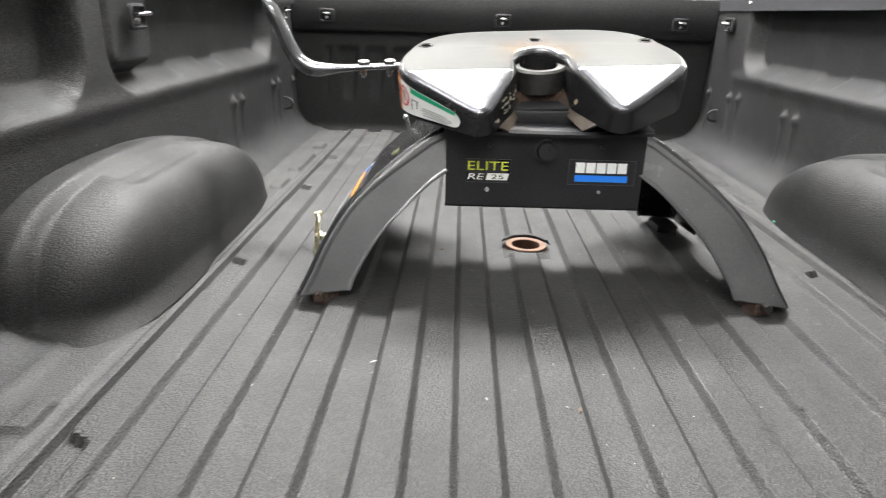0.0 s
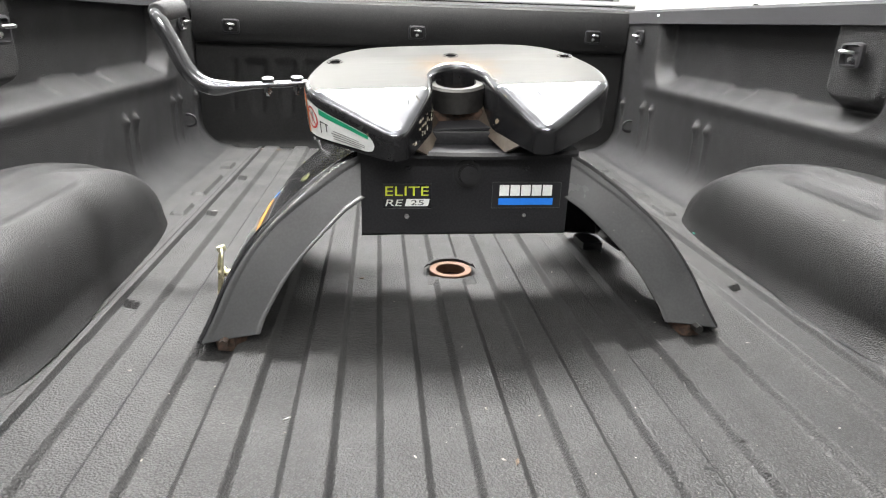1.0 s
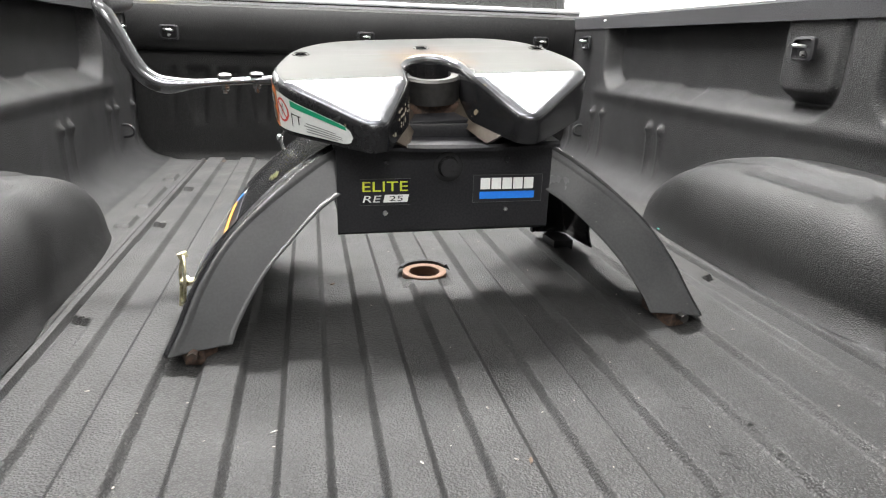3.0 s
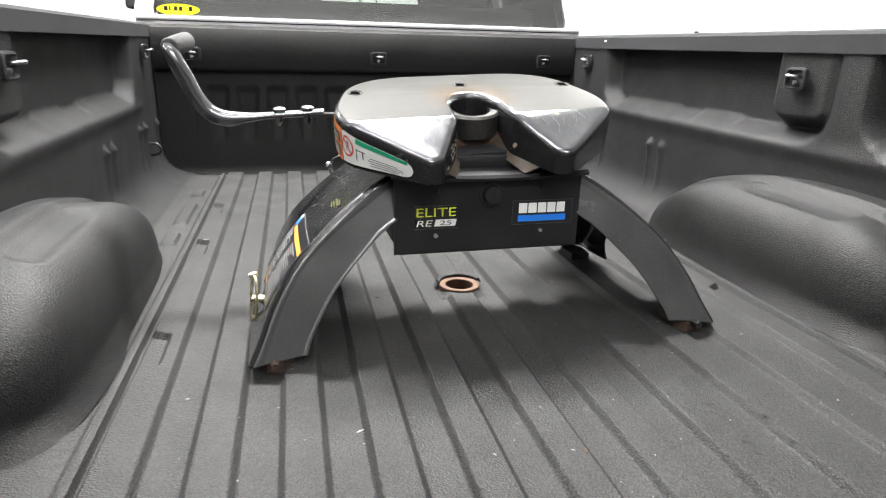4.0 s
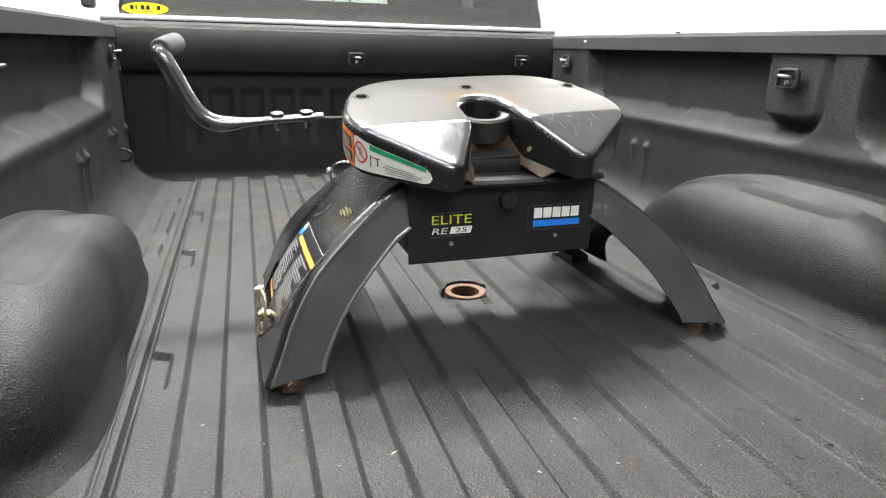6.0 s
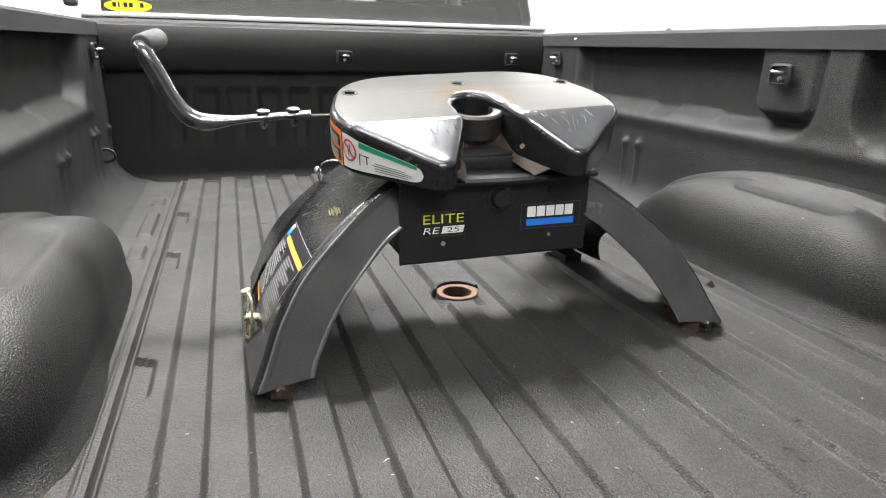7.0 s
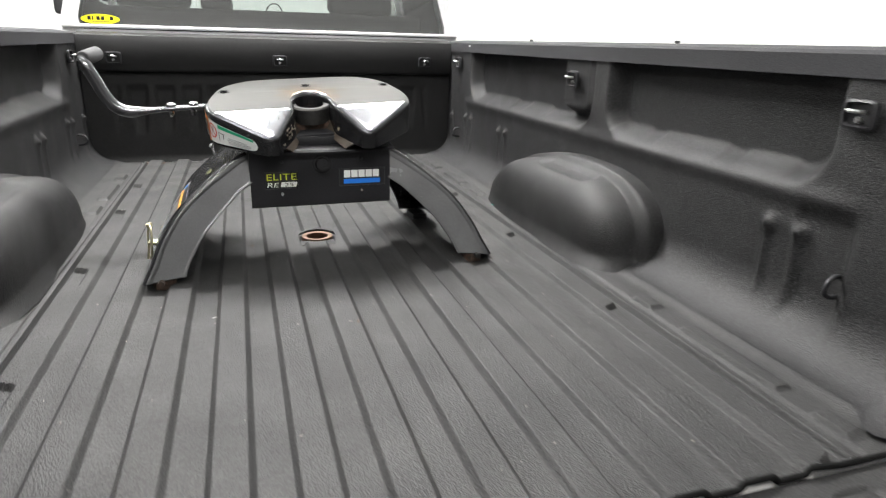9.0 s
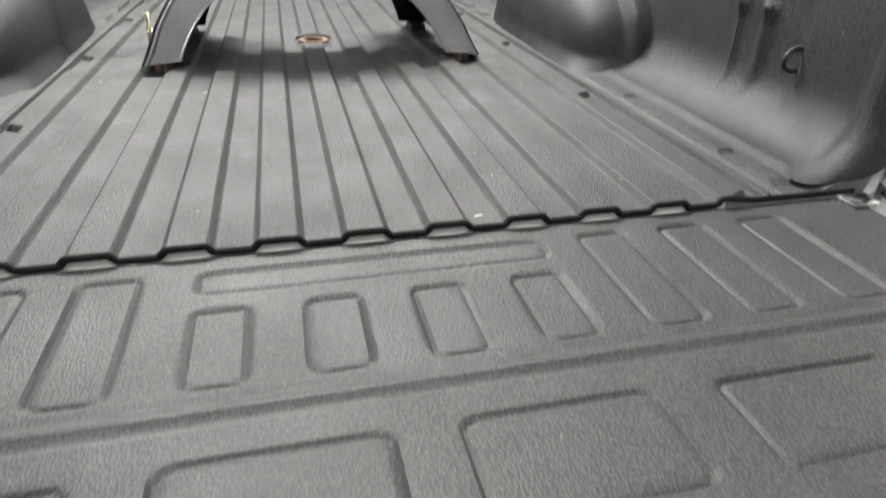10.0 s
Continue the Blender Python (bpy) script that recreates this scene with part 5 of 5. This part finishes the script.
def locking_pins():
    leg = LEGS[-1]
    # lower pin with a flat washer and spring clip
    bm = bmesh.new()
    c = Vector((-0.408, -0.135, 0.056))
    rod(bm, c, c + Vector((-0.022, 0, 0.002)), 0.007, seg=16)
    pin = part("hitch_pin", bm, BRASSY, leg, "yellow zinc pin with clip")
    bm = bmesh.new()
    rod(bm, c + Vector((-0.012, 0, 0)), c + Vector((-0.016, 0, 0.001)), 0.0115, seg=24)
    part("washer", bm, BRASSY, pin)
    bm = bmesh.new()
    tube(bm, spline([c + Vector(v) for v in ((-0.016, 0.004, 0.045), (-0.021, 0.0, 0.02), (-0.022, -0.002, -0.01), (-0.026, -0.002, -0.040))], 16), 0.0028, 10)
    tube(bm, spline([c + Vector(v) for v in ((-0.016, 0.004, 0.045), (-0.012, -0.012, 0.046), (-0.010, -0.024, 0.034), (-0.012, -0.028, 0.0), (-0.016, -0.020, -0.026), (-0.023, -0.002, -0.032))], 26), 0.0026, 10)
    part("spring_clip", bm, BRASSY, pin, smooth=60)
    bm = bmesh.new()
    rod(bm, c + Vector((-0.015, 0.004, 0.042)), c + Vector((-0.017, 0.004, 0.050)), 0.008, seg=14)
    part("clip_head", bm, BRASSY, pin)
    # upper pin with a ball end and wire ring
    bm = bmesh.new()
    q = Vector((-0.258, 0.088, 0.230))
    rod(bm, q, q + Vector((-0.006, -0.002, 0.028)), 0.0035, seg=12)
    bmesh.ops.create_uvsphere(bm, u_segments=14, v_segments=10, radius=0.007, matrix=Matrix.Translation(q + Vector((-0.007, -0.002, 0.031))))
    top = part("ring_pin", bm, CHROME, leg, "bright pin with wire ring", smooth=60)
    bm = bmesh.new()
    tube(bm, spline([q + Vector(v) for v in ((-0.006, -0.002, 0.030), (0.004, -0.01, 0.045), (0.022, -0.02, 0.052), (0.042, -0.03, 0.044), (0.050, -0.035, 0.026), (0.046, -0.035, 0.012))], 30), 0.0022, 10)
    part("wire_ring", bm, CHROME, top, smooth=60)
    for s in (-1, 1):
        bm = bmesh.new()
        rod(bm, (s * 0.392, -0.295, 0.010), (s * 0.392, -0.318, 0.010), 0.0075, seg=6)
        part("foot_bolt", bm, JAW_STEEL if s > 0 else RUST_DARK, LEGS[s])


locking_pins()


# ---- cab details ----
def window_sticker():
    bm = bmesh.new()
    n = 36
    bm.faces.new([bm.verts.new((0.078 * math.cos(a), 0, 0.021 * math.sin(a))) for a in [2 * math.pi * k / n for k in range(n)]])
    cabin = bpy.data.objects["rear_window"]
    ob = part("oval_sticker", bm, YELLOW, cabin, "yellow oval sticker with dark marks", smooth=0)
    ob.matrix_basis = pose(-0.752, 0.018, 0.614)
    for k in range(6):
        if k == 4:
            continue
        bm = bmesh.new()
        x = -0.050 + k * 0.0178
        block(bm, (x, -0.0016, -0.004), (x + (0.012 if k != 1 else 0.005), -0.0008, 0.011))
        bar = part("dark_mark", bm, STICKER_BLACK, ob, smooth=0)
    bm = bmesh.new()
    block(bm, (-0.036, -0.0016, -0.0125), (0.036, -0.0008, -0.009))
    part("dark_line", bm, plain("olive_ink", (0.30, 0.27, 0.03), 0.5), ob, smooth=0)


window_sticker()


def side_mirror(s):
    ob = empty("side_mirror", pose(s * 1.18, 2.75, 0.68), "dark side mirror on the cab door", "side mirror", "mirrors of the cab")
    bm = bmesh.new()
    block(bm, (-0.035, -0.04, -0.02), (0.025, 0.06, 0.28), 0.02, 4)
    part("shell", bm, DARK_TRIM, ob)
    bm = bmesh.new()
    block(bm, (-s * 0.27 if s > 0 else 0.05, -0.02, -0.02), (-0.05 if s > 0 else 0.27, 0.03, 0.03), 0.01)
    part("arm", bm, DARK_TRIM, ob)


side_mirror(-1)


# ---- crumbs of dirt on the floor ----
CHIP = plain("old_white_paint", (0.42, 0.41, 0.39), 0.6)


def debris():
    rng = random.Random(11)
    bm = bmesh.new()
    for k in range(170):
        x, y = rng.uniform(-0.56, 0.56), rng.uniform(-1.2, 1.25)
        r = rng.choice((0.0007, 0.0009, 0.0012, 0.0016))
        z = rib_height(x)
        m = pose(x, y, z + r * 0.5, rng.uniform(-20, 20), rng.uniform(-20, 20), rng.uniform(0, 360)) @ Matrix.Diagonal((r * rng.uniform(1, 2.6), r, r * 0.6, 1))
        bmesh.ops.create_icosphere(bm, subdivisions=1, radius=1, matrix=m)
    tagged(link("grit", bm, surface("pale_grit", (0.12, 0.10, 0.08), (0.32, 0.30, 0.27), 0.8, 0, 300, 0.3, 40, 0.5), 0), "scattered pale grit on the bed floor", "grit", kind="stuff")
    bm = bmesh.new()
    bmesh.ops.create_icosphere(bm, subdivisions=1, radius=0.004, matrix=pose(0.644, 0.215, 0.0085) @ Matrix.Diagonal((0.7, 1.6, 0.5, 1)))
    tagged(link("green_crumb", bm, plain("green_plastic", (0.02, 0.30, 0.22), 0.5), 0), "small green plastic crumb beside the wheel arch", "crumb")
    bm = bmesh.new()
    prism(bm, [(-0.012, 0.0), (-0.003, 0.004), (0.010, 0.001), (0.004, -0.004)], "x", 0.8405, 0.8425)
    bmesh.ops.transform(bm, matrix=pose(0, 1.066, 0.540), verts=bm.verts)
    tagged(link("rail_chip", bm, STICKER_WHITE, 0), "small white paint chip stuck to the bed rail", "paint chip")
    for x, y, turn in ((-0.272, -0.495, 30), (-0.33, 0.05, 60), (-0.585, 0.43, 10), (0.16, -1.21, 15), (-0.30, -1.252, -10)):
        bm = bmesh.new()
        pts = [(-0.0065, -0.0006), (-0.002, -0.0011), (0.003, 0.0), (0.0065, -0.002), (0.007, -0.001), (0.003, 0.0013), (-0.003, 0.0007)]
        prism(bm, pts, "z", 0, 0.0012)
        ob = link("paint_chip", bm, CHIP, 0)
        ob.matrix_world = pose(x, y, (rib_height(x) if y > -1.24 else -0.0160) + 0.0005, 0, 0, turn)
        tagged(ob, "small white paint chip lying on the bed floor", "paint chip", "chips on the bed floor")


debris()


def gouges():
    """Torn dark cuts in the liner along the ribs, and brown leaf crumbs."""
    tear = plain("torn_liner", (0.004, 0.004, 0.004), 0.8)
    rng = random.Random(5)
    for x, y, size in GOUGES:
        bm = bmesh.new()
        n = 9
        bm.faces.new([bm.verts.new((size * math.cos(a) * rng.uniform(0.7, 1.2), 0.28 * size * math.sin(a) * rng.uniform(0.5, 1.3), 0)) for a in [2 * math.pi * k / n for k in range(n)]])
        ob = part("liner_tear", bm, tear, FLOOR, smooth=0)
        ob.matrix_basis = pose(x, y, rib_height(x) + 0.0012, 0, 0, rng.uniform(-70, -20))
    leaf = surface("dry_leaf", (0.07, 0.042, 0.024), (0.12, 0.078, 0.045), 0.8, 0, 200, 0.3, 40, 0.4)
    for x, y, size, turn in CRUMBS:
        bm = bmesh.new()
        prism(bm, [(-size, 0.0), (-0.3 * size, -0.35 * size), (0.7 * size, -0.2 * size), (size, 0.1 * size), (0.2 * size, 0.4 * size)], "z", 0, 0.0015)
        ob = link("leaf_crumb", bm, leaf, 0)
        ob.matrix_world = pose(x, y, rib_height(x) + 0.0006, 4, 0, turn)
        tagged(ob, "small brown dry leaf crumb on the bed floor", "leaf crumb", "leaf crumbs on the bed floor")


GOUGES = ((0.252, -0.438, 0.007), (0.247, -0.543, 0.009), (0.241, -0.638, 0.010), (0.239, -0.662, 0.008), (0.313, -0.588, 0.008),
          (0.311, -0.647, 0.009), (-0.255, -0.30, 0.005), (0.15, -0.82, 0.006), (-0.41, -0.66, 0.005))
CRUMBS = ((-0.185, -0.015, 0.005, 20), (0.013, -0.614, 0.006, 70), (-0.361, 0.653, 0.012, 30), (-0.55, 1.30, 0.014, 10), (-0.62, 1.345, 0.012, 40), (-0.20, 1.33, 0.010, -20), (0.12, 1.345, 0.008, 50))
gouges()


# ---- small posts on the bed rail ----
def rail_post(y):
    ob = empty("rail_post", pose(0.978, y, 0.555), "small grey post standing on the bed rail", "rail post", "posts on the bed rail")
    bm = bmesh.new()
    rod(bm, (0, 0, 0.0), (0, 0, 0.013), 0.003, seg=12)
    part("stem", bm, RAIL, ob)
    bm = bmesh.new()
    block(bm, (-0.006, -0.006, 0.012), (0.006, 0.006, 0.019), 0.002)
    part("cap", bm, FOAM, ob)


for y in (0.694, -0.248):
    rail_post(y)
